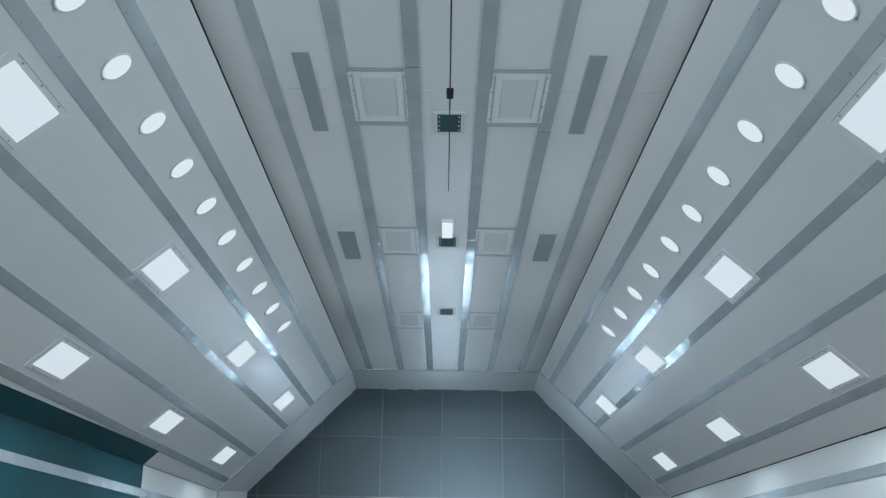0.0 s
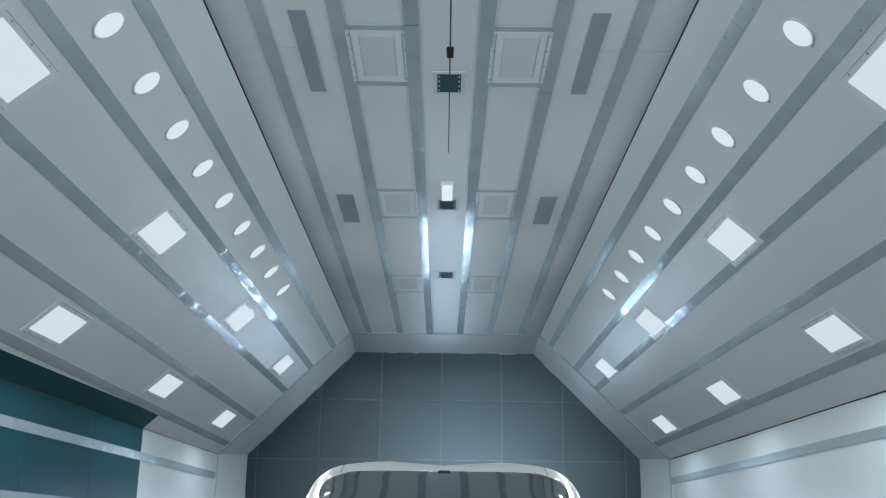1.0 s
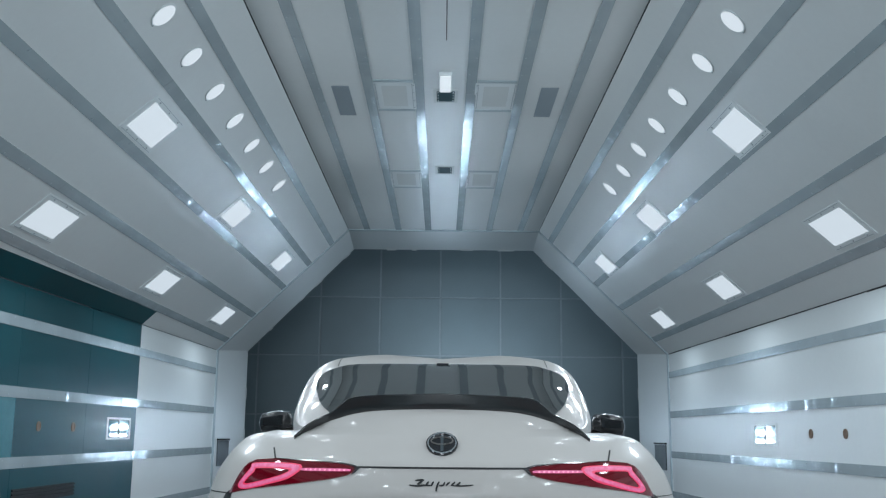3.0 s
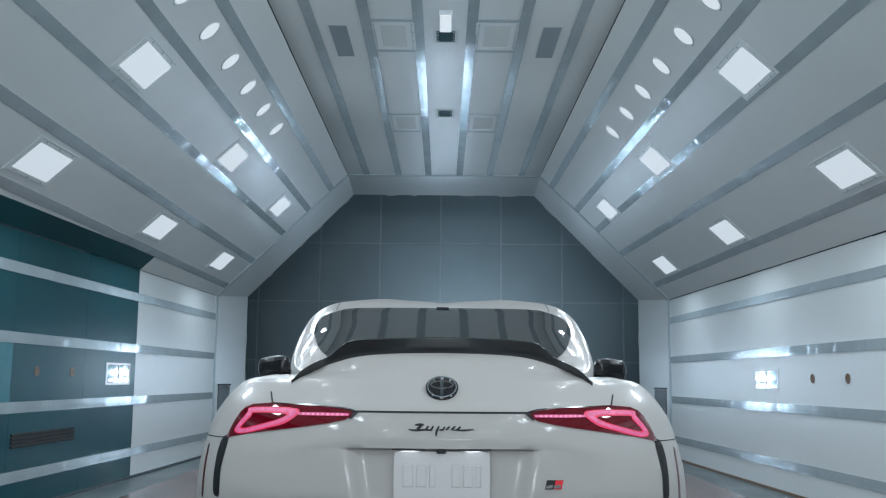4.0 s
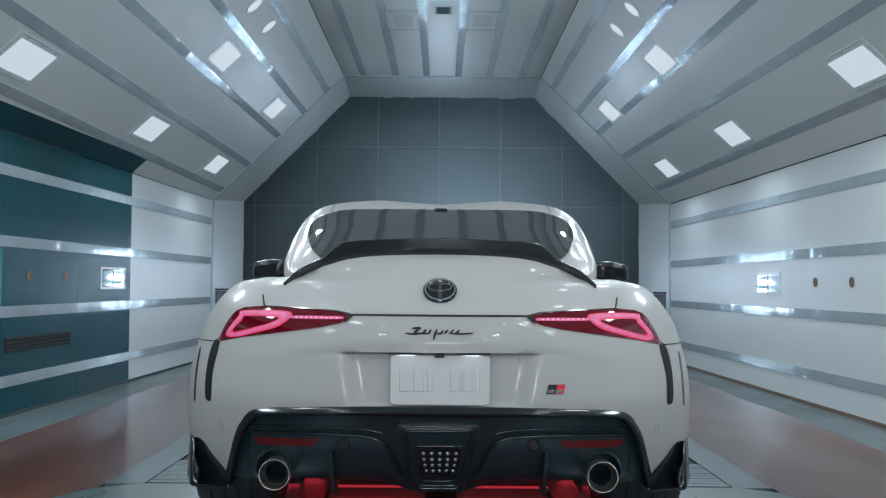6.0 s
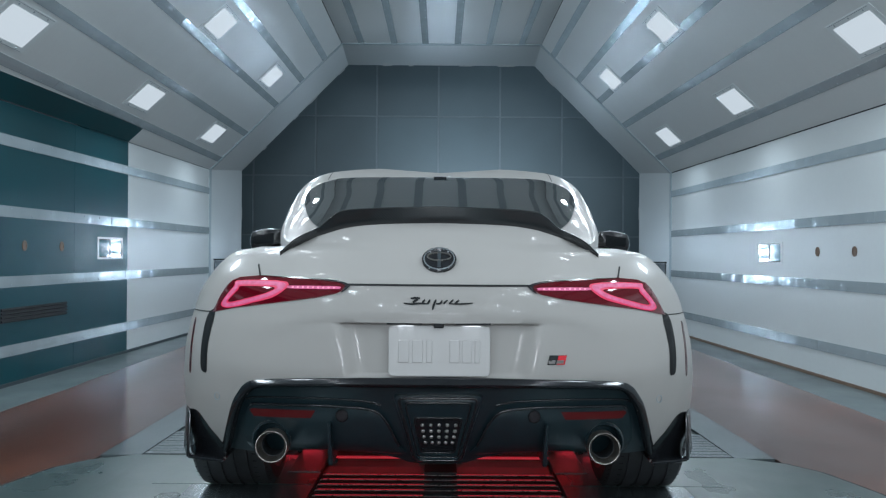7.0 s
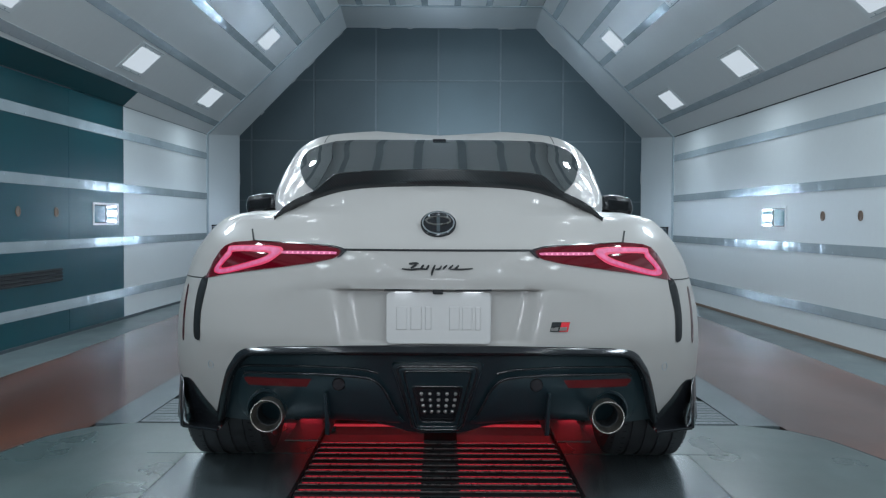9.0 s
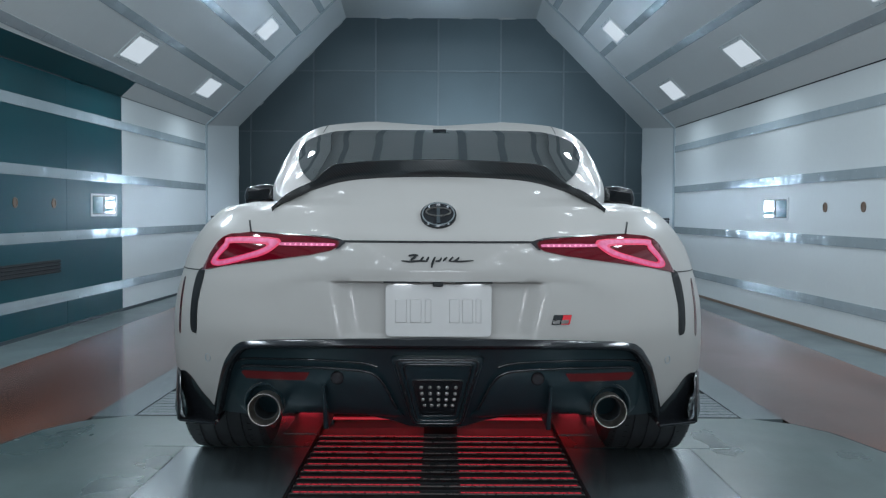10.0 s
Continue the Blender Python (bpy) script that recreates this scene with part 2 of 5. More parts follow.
# ceiling
bm = bmesh.new()
box(bm, -CX + 0.005, CX - 0.005, BACK, 1.328, CZ, CZ + 0.12)
box(bm, -CX + 0.005, CX - 0.005, 1.331, PORTAL, CZ, CZ + 0.12)
tagged(part("ceiling", bm, PANEL), "flat white painted metal panel ceiling", kind="structure")
bm = bmesh.new()
box(bm, -3.4, 3.4, BACK - 0.2, END + 0.4, 4.75, 4.9)
tagged(part("ceiling_outer", bm, DARK), "dark outer roof above the tunnel lining", kind="structure")

# slopes and walls
SLOPE_STRIPS = {-1: ((0.116, 0.126), (0.281, 0.298), (0.475, 0.492), (0.668, 0.718), (0.870, 0.918)),
                1: ((0.097, 0.090), (0.283, 0.283), (0.453, 0.444), (0.648, 0.634), (0.868, 0.885))}
WALL_STRIPS = (0.235, 0.692, 1.157, 1.625)
GREEN_END = 5.88
for side, word in ((-1, "left"), (1, "right")):
    bm = bmesh.new()
    s_end = 0.915 if side < 0 else 0.998
    gap = 0.002
    slope_slab(bm, side, gap, s_end, BACK, PORTAL)
    slope = part("slope_" + word, bm, PANEL, None, "sloping white painted metal panel between wall and ceiling", kind="structure")
    if side < 0:
        for y0, y1, m in ((BACK, GREEN_END, TEAL), (GREEN_END, PORTAL, PANEL)):
            bm = bmesh.new()
            slope_slab(bm, side, 0.9155, 0.999, y0, y1 - 0.002)
            part("panel", bm, m, slope, "dark teal panel" if m is TEAL else "")
    for sa, sb in SLOPE_STRIPS[side]:
        bm = bmesh.new()
        knots = [BACK + (PORTAL - BACK) * k / 7 for k in range(8)]
        for ya, yb in zip(knots, knots[1:]):
            pa, pb = [slope_at(side, sa + (sb - sa) * (y - 1.5) / 6.7, y) for y in (ya, yb)]
            strip(bm, pa, pb, slope_in(side, (ya + yb) / 2), joint=2.32)
        part("steel_strip", bm, [STEEL, PATCH], slope)

    bm = bmesh.new()
    y0 = BACK if side > 0 else GREEN_END + 0.001
    hexa(bm, [wall_at(side, y0, -0.2), wall_at(side, PORTAL, -0.2), wall_at(side, PORTAL, FZ - 0.004), wall_at(side, y0, FZ - 0.004),
              wall_at(side, y0, -0.2, -0.12), wall_at(side, PORTAL, -0.2, -0.12), wall_at(side, PORTAL, FZ - 0.004, -0.12), wall_at(side, y0, FZ - 0.004, -0.12)])
    wall = part("wall_" + word, bm, PANEL, None,
                "white painted metal panel wall with steel strips" if side > 0 else "panel wall, dark teal then white, with steel strips", kind="structure")
    if side < 0:
        cuts = (BACK, -4.2, -1.4, 1.1, 3.46, 4.69, GREEN_END)
        levels = (-0.2,) + WALL_STRIPS + (FZ - 0.004,)
        for ya, yb in zip(cuts, cuts[1:]):
            for za, zb in zip(levels, levels[1:]):
                bm = bmesh.new()
                o = random.uniform(0, 0.002)
                hexa(bm, [wall_at(side, ya, za, o), wall_at(side, yb - 0.002, za, o), wall_at(side, yb - 0.002, zb - 0.002, o), wall_at(side, ya, zb - 0.002, o),
                          wall_at(side, ya, za, -0.12), wall_at(side, yb - 0.002, za, -0.12), wall_at(side, yb - 0.002, zb - 0.002, -0.12), wall_at(side, ya, zb - 0.002, -0.12)])
                pale = ya == 1.1 and za == WALL_STRIPS[1]
                part("panel", bm, TEALGLASS if pale else TEAL, wall, "lighter blue-green glazed panel" if pale else "dark teal panel")
    for z in WALL_STRIPS:
        bm = bmesh.new()
        strip(bm, wall_at(side, BACK, z, 0.002), wall_at(side, PORTAL, z, 0.002), wall_in(side))
        part("steel_strip", bm, [STEEL, PATCH], wall)
    bm = bmesh.new()
    bar(bm, wall_at(side, BACK, 0.012, 0), wall_at(side, PORTAL, 0.012, 0), wall_in(side), 0.022, 0.012)
    part("skirting_seal", bm, BRASS if side > 0 else SATINGREY, wall, "dark brown rubber seal along the floor")

    bm = bmesh.new()
    bar(bm, slope_at(side, 0.0, BACK, 0.001), slope_at(side, 0.0, PORTAL, 0.001), (-side * 0.4, 0, -1), 0.004 if side > 0 else 0.002, 0.001)
    part("joint_seal", bm, SATINGREY, slope, "dark sealed joint along the ceiling edge")
    if side > 0:
        bm = bmesh.new()
        y = BACK
        while y < PORTAL - 0.1:
            e = min(PORTAL, y + random.uniform(0.5, 1.6))
            w = random.choice((0.004, 0.008, 0.010))
            bar(bm, wall_at(side, y, FZ - 0.004, 0.001), wall_at(side, e, FZ - 0.004, 0.001), wall_in(side), w, 0.002)
            y = e + random.choice((0.0, 0.0, 0.05))
        part("joint_seal", bm, GASKET, slope, "uneven black sealed joint along the wall")

# ceiling strips and cross strips
for x in (-0.945, -0.558, -0.19, 0.19, 0.558, 0.945):
    bm = bmesh.new()
    strip(bm, (x, BACK, CZ), (x, PORTAL, CZ), (0, 0, -1))
    tagged(part("trim_strip", bm, [STEEL, PATCH]), "galvanised steel cover strip screwed to the ceiling", "trim", "ceiling strips", "structure")
VENTS = (-5.98, -3.57, -1.16, 1.42, 3.79, 6.21)
for y in VENTS:
    for side in (-1, 1):
        for e in (-0.315, 0.315):
            bm = bmesh.new()
            box(bm, min(side * 0.232, side * 0.516), max(side * 0.232, side * 0.516), y + e - 0.022, y + e + 0.022, CZ - 0.005, CZ)
            tagged(part("trim_strip", bm, CROSS), "short galvanised cross strip beside a ceiling vent", "trim", "ceiling cross strips", "structure")

# portal at the end of the lined section, a steel edge and a white collar behind it


def section(y, k=1.0, c=(CX, CZ), f=None, low=-0.2):
    w = half(y) if f is None else f[0]
    fz = FZ if f is None else f[1]
    return [(-w, y, low), (-w, y, fz), (-c[0], y, c[1]), (c[0], y, c[1]), (w, y, fz), (w, y, low)]


def shell(bm, rows):
    vs = [[bm.verts.new(p) for p in r] for r in rows]
    for a, b in zip(vs, vs[1:]):
        for k in range(len(a) - 1):
            bm.faces.new((a[k], a[k + 1], b[k + 1], b[k]))


bm = bmesh.new()
for side in (-1, 1):
    bar(bm, wall_at(side, PORTAL - 0.03, 0.0), wall_at(side, PORTAL - 0.03, FZ), wall_in(side), 0.06, 0.012)
    bar(bm, slope_at(side, 1.0, PORTAL - 0.03), slope_at(side, 0.0, PORTAL - 0.03), slope_in(side, PORTAL), 0.06, 0.012)
bar(bm, (-CX, PORTAL - 0.03, CZ), (CX, PORTAL - 0.03, CZ), (0, 0, -1), 0.06, 0.012)
tagged(part("portal_edge", bm, CROSS), "octagonal grey steel edge strip of the tunnel section", "trim", kind="structure")
bm = bmesh.new()
rim = section(PORTAL + 1.2, c=(1.224, 3.380), f=(2.612, 1.975))
shell(bm, [section(PORTAL), rim, [(x, y + 0.05, z) for x, y, z in rim], [(x * 1.15, y + 0.05, z + (0.5 if z > 0 else 0)) for x, y, z in rim]])
collar = part("portal_collar", bm, PANEL, None, "white painted collar behind the tunnel section", kind="structure")
for (xa, ya, za), (xb, yb, zb) in zip(rim, rim[1:]):
    a, b = Vector((xa, ya + 0.03, max(za, 0.1))), Vector((xb, yb + 0.03, max(zb, 0.1)))
    d = (b - a).normalized()
    inward = Vector((-(a.x + b.x) / 2, 0, 1.2 - (a.z + b.z) / 2))
    inward = (inward - d * inward.dot(d)).normalized()
    u = random.uniform(0.1, 0.5)
    while u < (b - a).length - 0.15:
        size = random.uniform(0.05, 0.24)
        bm = bmesh.new()
        bar(bm, a + d * u, a + d * (u + size), inward, 0.04, random.uniform(0.004, 0.013))
        bmesh.ops.bevel(bm, geom=bm.edges[:], offset=0.0019, segments=1, profile=0.5, affect="EDGES")
        part("sealant_lump", bm, PANEL, collar, "rough lump of pale sealant")
        u += size + random.uniform(0.15, 0.75)
for side in (-1, 1):
    def on_collar(y, z, off=0.0):
        w = half(PORTAL) + (2.612 - half(PORTAL)) * (y - PORTAL) / 1.2
        return Vector((side * (w - off), y, z))
    nrm = Vector((-side, -0.1, 0)).normalized()
    bm = bmesh.new()
    bar(bm, on_collar(8.84, 0.65), on_collar(9.27, 0.65), nrm, 0.30, 0.012)
    bmesh.ops.bevel(bm, geom=bm.edges[:], offset=0.003, segments=1, profile=0.5, affect="EDGES")
    hatch = thing("access_panel", "dark grey access panel fixed to the white collar", "panel", "collar access panels")
    part("cover", bm, SATINGREY, hatch)
    bm = bmesh.new()
    bar(bm, on_collar(8.83, 0.815), on_collar(9.28, 0.815), nrm, 0.022, 0.02)
    part("rail", bm, GASKET, hatch, "black top rail")

# chamber behind the portal: dark panelled end wall and plain sides
bm = bmesh.new()
box(bm, -4.3, 4.3, END + 0.008, END + 0.3, -0.2, 4.8)
endwall = part("wall_end", bm, JOINT, None, "dark slate panelled wall closing the far chamber", kind="structure")
cols = (-4.2, -3.16, -2.115, -1.085, 0.995, 2.04, 3.08, 4.12)
rows = (-0.1, 0.21, 1.215, 2.22, 3.225, 4.3, 4.7)
for i, (xa, xb) in enumerate(zip(cols, cols[1:])):
    for za, zb in zip(rows, rows[1:]):
        spans = [(xa, -0.045), (-0.045, xb)] if xa < 0 < xb else [(xa, xb)]
        for xc, xd in spans:
            bm = bmesh.new()
            box(bm, xc + 0.015, xd - 0.015, END, END + 0.012, za + 0.012, zb - 0.012)
            bmesh.ops.bevel(bm, geom=[e for e in bm.edges], offset=0.003, segments=1, profile=0.5, affect="EDGES")
            part("panel", bm, SLATE, endwall)
for side in (-1, 1):
    bm = bmesh.new()
    box(bm, *sorted((side * 4.2, side * 4.35)), PORTAL + 0.1, END + 0.3, -0.2, 4.8)
    tagged(part("wall_chamber", bm, SLATE), "dark slate side wall of the far chamber", kind="structure")

# unseen wall behind the camera, white so that it throws light on the car
bm = bmesh.new()
box(bm, -3.6, 3.6, BACK - 0.2, BACK, -0.2, 4.8)
tagged(part("wall_back", bm, PANEL), "unseen white wall closing the tunnel, returns light to the car", kind="structure")

# ---------------------------------------------------------------- lamps


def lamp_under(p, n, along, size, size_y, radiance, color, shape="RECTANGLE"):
    """The light that a fitting throws into the tunnel, from a separate lamp just under its dimmer diffuser."""
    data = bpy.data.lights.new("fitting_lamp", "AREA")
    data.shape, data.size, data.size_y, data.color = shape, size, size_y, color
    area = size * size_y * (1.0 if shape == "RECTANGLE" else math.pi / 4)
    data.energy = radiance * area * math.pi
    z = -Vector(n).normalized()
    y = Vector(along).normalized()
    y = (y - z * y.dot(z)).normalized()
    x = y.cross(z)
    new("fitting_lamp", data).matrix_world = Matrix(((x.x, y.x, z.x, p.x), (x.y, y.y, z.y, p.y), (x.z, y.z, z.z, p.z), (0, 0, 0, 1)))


def panel_light(side, s, y, length=0.48, sw=0.098):
    """A recessed fluorescent panel with its screwed white frame."""
    n = slope_in(side)
    t = thing("ceiling_light", "bright white recessed rectangular light panel in a screwed frame", "light", "sloping panel lights")
    bm = bmesh.new()
    o = 0.004
    q = [slope_at(side, s - sw / 2, y - length / 2, o), slope_at(side, s + sw / 2, y - length / 2, o),
         slope_at(side, s + sw / 2, y + length / 2, o), slope_at(side, s - sw / 2, y + length / 2, o)]
    hexa(bm, q + [p + n * 0.004 for p in q])
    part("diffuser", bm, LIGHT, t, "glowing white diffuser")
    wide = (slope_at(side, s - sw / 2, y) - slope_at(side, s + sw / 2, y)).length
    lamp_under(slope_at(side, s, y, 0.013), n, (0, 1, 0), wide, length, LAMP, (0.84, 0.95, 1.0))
    bm = bmesh.new()
    a, b = 0.017, 0.055
    c = [slope_at(side, s + sa * (sw / 2), y + sb * length / 2, 0) for sa, sb in ((-1, -1), (1, -1), (1, 1), (-1, 1))]
    d = [slope_at(side, s + sa * (sw / 2 + a), y + sb * (length / 2 + b), 0) for sa, sb in ((-1, -1), (1, -1), (1, 1), (-1, 1))]
    for k in range(4):
        j = (k + 1) % 4
        hexa(bm, [c[k], c[j], d[j], d[k], c[k] + n * 0.006, c[j] + n * 0.006, d[j] + n * 0.006, d[k] + n * 0.006])
    part("frame", bm, FRAME, t, "white metal frame")
    for sa in (-1, 1):
        bm = bmesh.new()
        p0 = slope_at(side, s + sa * (sw / 2 + 0.013), y - length / 2 - 0.02, 0.0062)
        p1 = slope_at(side, s + sa * (sw / 2 + 0.013), y + length / 2 + 0.03, 0.0062)
        bar(bm, p0, p1, n, 0.0035, 0.001)
        part("seal", bm, PATCH, t, "grey rubber seal")
    bm = bmesh.new()
    for sa in (-1, 1):
        for k in (-0.8, 0, 0.8):
            disc(bm, slope_at(side, s + sa * (sw / 2 + 0.008), y + k * length / 2, 0.006), n, 0.006, 0.003, 8)
    part("screws", bm, STEEL, t, kind="stuff")


def round_light(side, s, y, r=0.073):
    n = slope_in(side)
    t = thing("downlight", "glowing round recessed downlight with a thin white ring", "light", "round downlights")
    bm = bmesh.new()
    disc(bm, slope_at(side, s, y, 0.002), n, r, 0.004, 28)
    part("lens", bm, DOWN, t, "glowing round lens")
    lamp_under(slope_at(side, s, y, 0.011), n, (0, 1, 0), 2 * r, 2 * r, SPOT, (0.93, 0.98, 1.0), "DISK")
    bm = bmesh.new()
    ring(bm, slope_at(side, s, y, 0), n, r, r + 0.008, 0.0062)
    part("rim", bm, FRAME, t)
    bm = bmesh.new()
    p = slope_at(side, s + 0.036, y + 0.01, 0.004)
    disc(bm, p, n, 0.006, 0.004, 8)
    part("clip", bm, STEEL, t, "small steel clip")


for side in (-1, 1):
    # fittings behind the camera are unseen, added to light the car's tail
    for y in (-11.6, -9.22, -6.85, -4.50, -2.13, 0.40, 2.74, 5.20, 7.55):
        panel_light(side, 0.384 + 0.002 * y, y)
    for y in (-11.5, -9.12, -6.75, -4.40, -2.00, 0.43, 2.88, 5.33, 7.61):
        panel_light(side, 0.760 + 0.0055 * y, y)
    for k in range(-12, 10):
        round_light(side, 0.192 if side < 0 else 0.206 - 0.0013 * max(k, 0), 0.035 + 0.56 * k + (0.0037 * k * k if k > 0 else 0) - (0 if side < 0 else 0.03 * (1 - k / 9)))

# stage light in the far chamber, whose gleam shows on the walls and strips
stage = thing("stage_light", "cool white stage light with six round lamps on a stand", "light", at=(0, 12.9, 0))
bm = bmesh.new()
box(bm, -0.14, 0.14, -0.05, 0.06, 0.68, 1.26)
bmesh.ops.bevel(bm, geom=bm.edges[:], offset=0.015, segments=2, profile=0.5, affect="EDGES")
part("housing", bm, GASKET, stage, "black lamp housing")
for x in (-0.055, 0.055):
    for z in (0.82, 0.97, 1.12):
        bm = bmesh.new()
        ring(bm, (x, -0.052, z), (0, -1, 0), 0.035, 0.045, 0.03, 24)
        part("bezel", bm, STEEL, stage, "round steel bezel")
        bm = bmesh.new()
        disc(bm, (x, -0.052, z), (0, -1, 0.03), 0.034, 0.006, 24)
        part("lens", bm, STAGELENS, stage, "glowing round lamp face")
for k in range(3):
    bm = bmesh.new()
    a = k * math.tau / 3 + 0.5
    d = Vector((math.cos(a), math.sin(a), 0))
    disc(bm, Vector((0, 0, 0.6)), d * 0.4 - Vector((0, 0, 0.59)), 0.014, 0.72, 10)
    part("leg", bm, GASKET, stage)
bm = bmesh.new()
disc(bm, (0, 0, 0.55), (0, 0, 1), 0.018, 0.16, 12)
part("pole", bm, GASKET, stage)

# light bar on a stand, unseen, added and aimed up to brighten the end wall
wash = thing("end_wall_fill", "unseen light bar on a stand, added to brighten the end wall", "light", at=(0, 11.5, 0))
bm = bmesh.new()
box(bm, -1.42, 1.42, -0.05, 0.03, 1.38, 1.46)
bmesh.ops.bevel(bm, geom=bm.edges[:], offset=0.012, segments=2, profile=0.5, affect="EDGES")
part("housing", bm, GASKET, wash, "black lamp housing")
for sx in (-1, 1):
    bm = bmesh.new()
    disc(bm, (sx * 1.36, 0, -0.012), (0, 0, 1), 0.016, 1.40, 12)
    part("pole", bm, GASKET, wash)
lamp = bpy.data.lights.new("end_wall_fill_lamp", "AREA")
lamp.shape, lamp.size, lamp.size_y, lamp.energy, lamp.color = "RECTANGLE", 1.7, 0.06, WASH, (0.78, 0.90, 1.0)
new("end_wall_fill_lamp", lamp).matrix_world = look((0.5, 11.53, 1.48), (0.8, END, 3.2))

# lit cloth far behind the camera, unseen, added to brighten the car's tail
cloth = thing("tail_fill_frame", "unseen white cloth on a frame, added to light the car", "light", at=(0, -10.6, 0))
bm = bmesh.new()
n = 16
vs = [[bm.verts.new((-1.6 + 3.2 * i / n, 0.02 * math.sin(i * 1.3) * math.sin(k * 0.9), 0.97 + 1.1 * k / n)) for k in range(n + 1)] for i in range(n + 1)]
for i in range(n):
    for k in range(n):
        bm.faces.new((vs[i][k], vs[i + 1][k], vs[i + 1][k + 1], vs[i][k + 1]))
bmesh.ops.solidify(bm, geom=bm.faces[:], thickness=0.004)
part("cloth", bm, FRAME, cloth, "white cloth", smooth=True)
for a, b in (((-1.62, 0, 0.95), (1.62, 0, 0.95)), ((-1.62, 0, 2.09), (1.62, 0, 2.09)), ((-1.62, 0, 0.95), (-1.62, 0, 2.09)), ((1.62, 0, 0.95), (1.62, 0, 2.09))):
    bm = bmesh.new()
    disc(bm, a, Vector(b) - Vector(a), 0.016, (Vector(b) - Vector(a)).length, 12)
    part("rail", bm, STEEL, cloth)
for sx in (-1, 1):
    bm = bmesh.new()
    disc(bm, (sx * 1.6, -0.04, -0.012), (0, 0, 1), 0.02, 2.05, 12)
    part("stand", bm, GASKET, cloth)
lamp = bpy.data.lights.new("tail_fill_lamp", "AREA")
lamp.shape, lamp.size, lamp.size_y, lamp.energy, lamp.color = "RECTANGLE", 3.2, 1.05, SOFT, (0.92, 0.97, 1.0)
new("tail_fill_lamp", lamp).matrix_world = look((0, -10.54, 1.52), (0, 0, 0.9))

# ---------------------------------------------------------------- ceiling fittings


def vent_panel(x, y, w=0.31, d=0.57):
    t = thing("ceiling_vent", "square white framed vent panel in the ceiling", "vent", "ceiling vents", (x, y, CZ))
    bm = bmesh.new()
    f = 0.062
    for q in ((-w / 2, w / 2, -d / 2, -d / 2 + f), (-w / 2, w / 2, d / 2 - f, d / 2), (-w / 2, -w / 2 + f, -d / 2 + f, d / 2 - f), (w / 2 - f, w / 2, -d / 2 + f, d / 2 - f)):
        box(bm, *q, -0.0045, 0)
    part("frame", bm, FRAME, t, "white metal frame")
    bm = bmesh.new()
    box(bm, -w / 2 + f + 0.002, w / 2 - f - 0.002, -d / 2 + f + 0.002, d / 2 - f - 0.002, -0.003, 0)
    part("mesh_panel", bm, VENT, t, "grey fine mesh panel")
    bm = bmesh.new()
    for sx in (-1, 1):
        box(bm, *sorted((sx * (w / 2 - 0.02), sx * (w / 2 - 0.024))), -d / 2 + 0.02, d / 2 - 0.02, -0.0062, -0.0047)
        for k in (-0.85, -0.3, 0.3, 0.85):
            disc(bm, (sx * (w / 2 - 0.012), k * d / 2, -0.0047), (0, 0, -1), 0.005, 0.003, 8)
    part("screws", bm, PATCH, t, kind="stuff")


def sensor_box(y):
    t = thing("sensor_port", "dark glazed instrument port with a bolted steel frame", "port", "ceiling ports", (0.004, y, CZ))
    bm = bmesh.new()
    for q in ((-0.09, 0.09, -0.14, -0.115), (-0.09, 0.09, 0.115, 0.14), (-0.09, -0.068, -0.115, 0.115), (0.068, 0.09, -0.115, 0.115)):
        box(bm, *q, -0.006, 0)
    part("frame", bm, VENT, t, "bolted grey metal frame")
    bm = bmesh.new()
    box(bm, -0.067, 0.067, -0.114, 0.114, -0.004, 0)
    part("pane", bm, DULLPANE, t, "dark glass pane")
    for sx in (-1, 1):
        for k in range(4):
            bm = bmesh.new()
            disc(bm, (sx * 0.056, -0.085 + k * 0.057, -0.0045), (0, 0, -1), 0.004, 0.004, 8)
            part("bolt", bm, FRAME, t)


for y in VENTS:
    for side in (-1, 1):
        vent_panel(side * 0.374, y)
for y in (1.72, 3.785, 5.855):
    sensor_box(y)
for side in (-1, 1):
    for x, w, y0, y1 in ((0.747, 0.088, 0.95, 1.845), (0.765, 0.128, 3.59, 4.245)):
        bm = bmesh.new()
        box(bm, side * x - w / 2, side * x + w / 2, y0, y1, CZ - 0.004, CZ)
        bmesh.ops.bevel(bm, geom=bm.edges[:], offset=0.0015, segments=1, profile=0.5, affect="EDGES")
        tagged(part("cover_plate", bm, PATCH), "flat grey cover plate on the ceiling", "plate", "ceiling cover plates")
# a pale plate that only reflects; its glow paints the reflected light
t = thing("gleaming_plate", "pale ceiling plate glowing to imitate its bright reflection", "light", at=(0.002, 3.45, CZ))
bm = bmesh.new()
box(bm, -0.045, 0.045, -0.17, 0.17, -0.03, 0)
bmesh.ops.bevel(bm, geom=bm.edges[:], offset=0.006, segments=2, profile=0.5, affect="EDGES")
part("body", bm, FRAME, t)
bm = bmesh.new()
box(bm, -0.038, 0.038, -0.16, 0.16, -0.036, -0.0305)
part("diffuser", bm, glow("plate_gleam", (0.9, 0.97, 1.0), 0.27, (0.3, 0.3, 0.3)), t, "glowing face in place of reflected light")

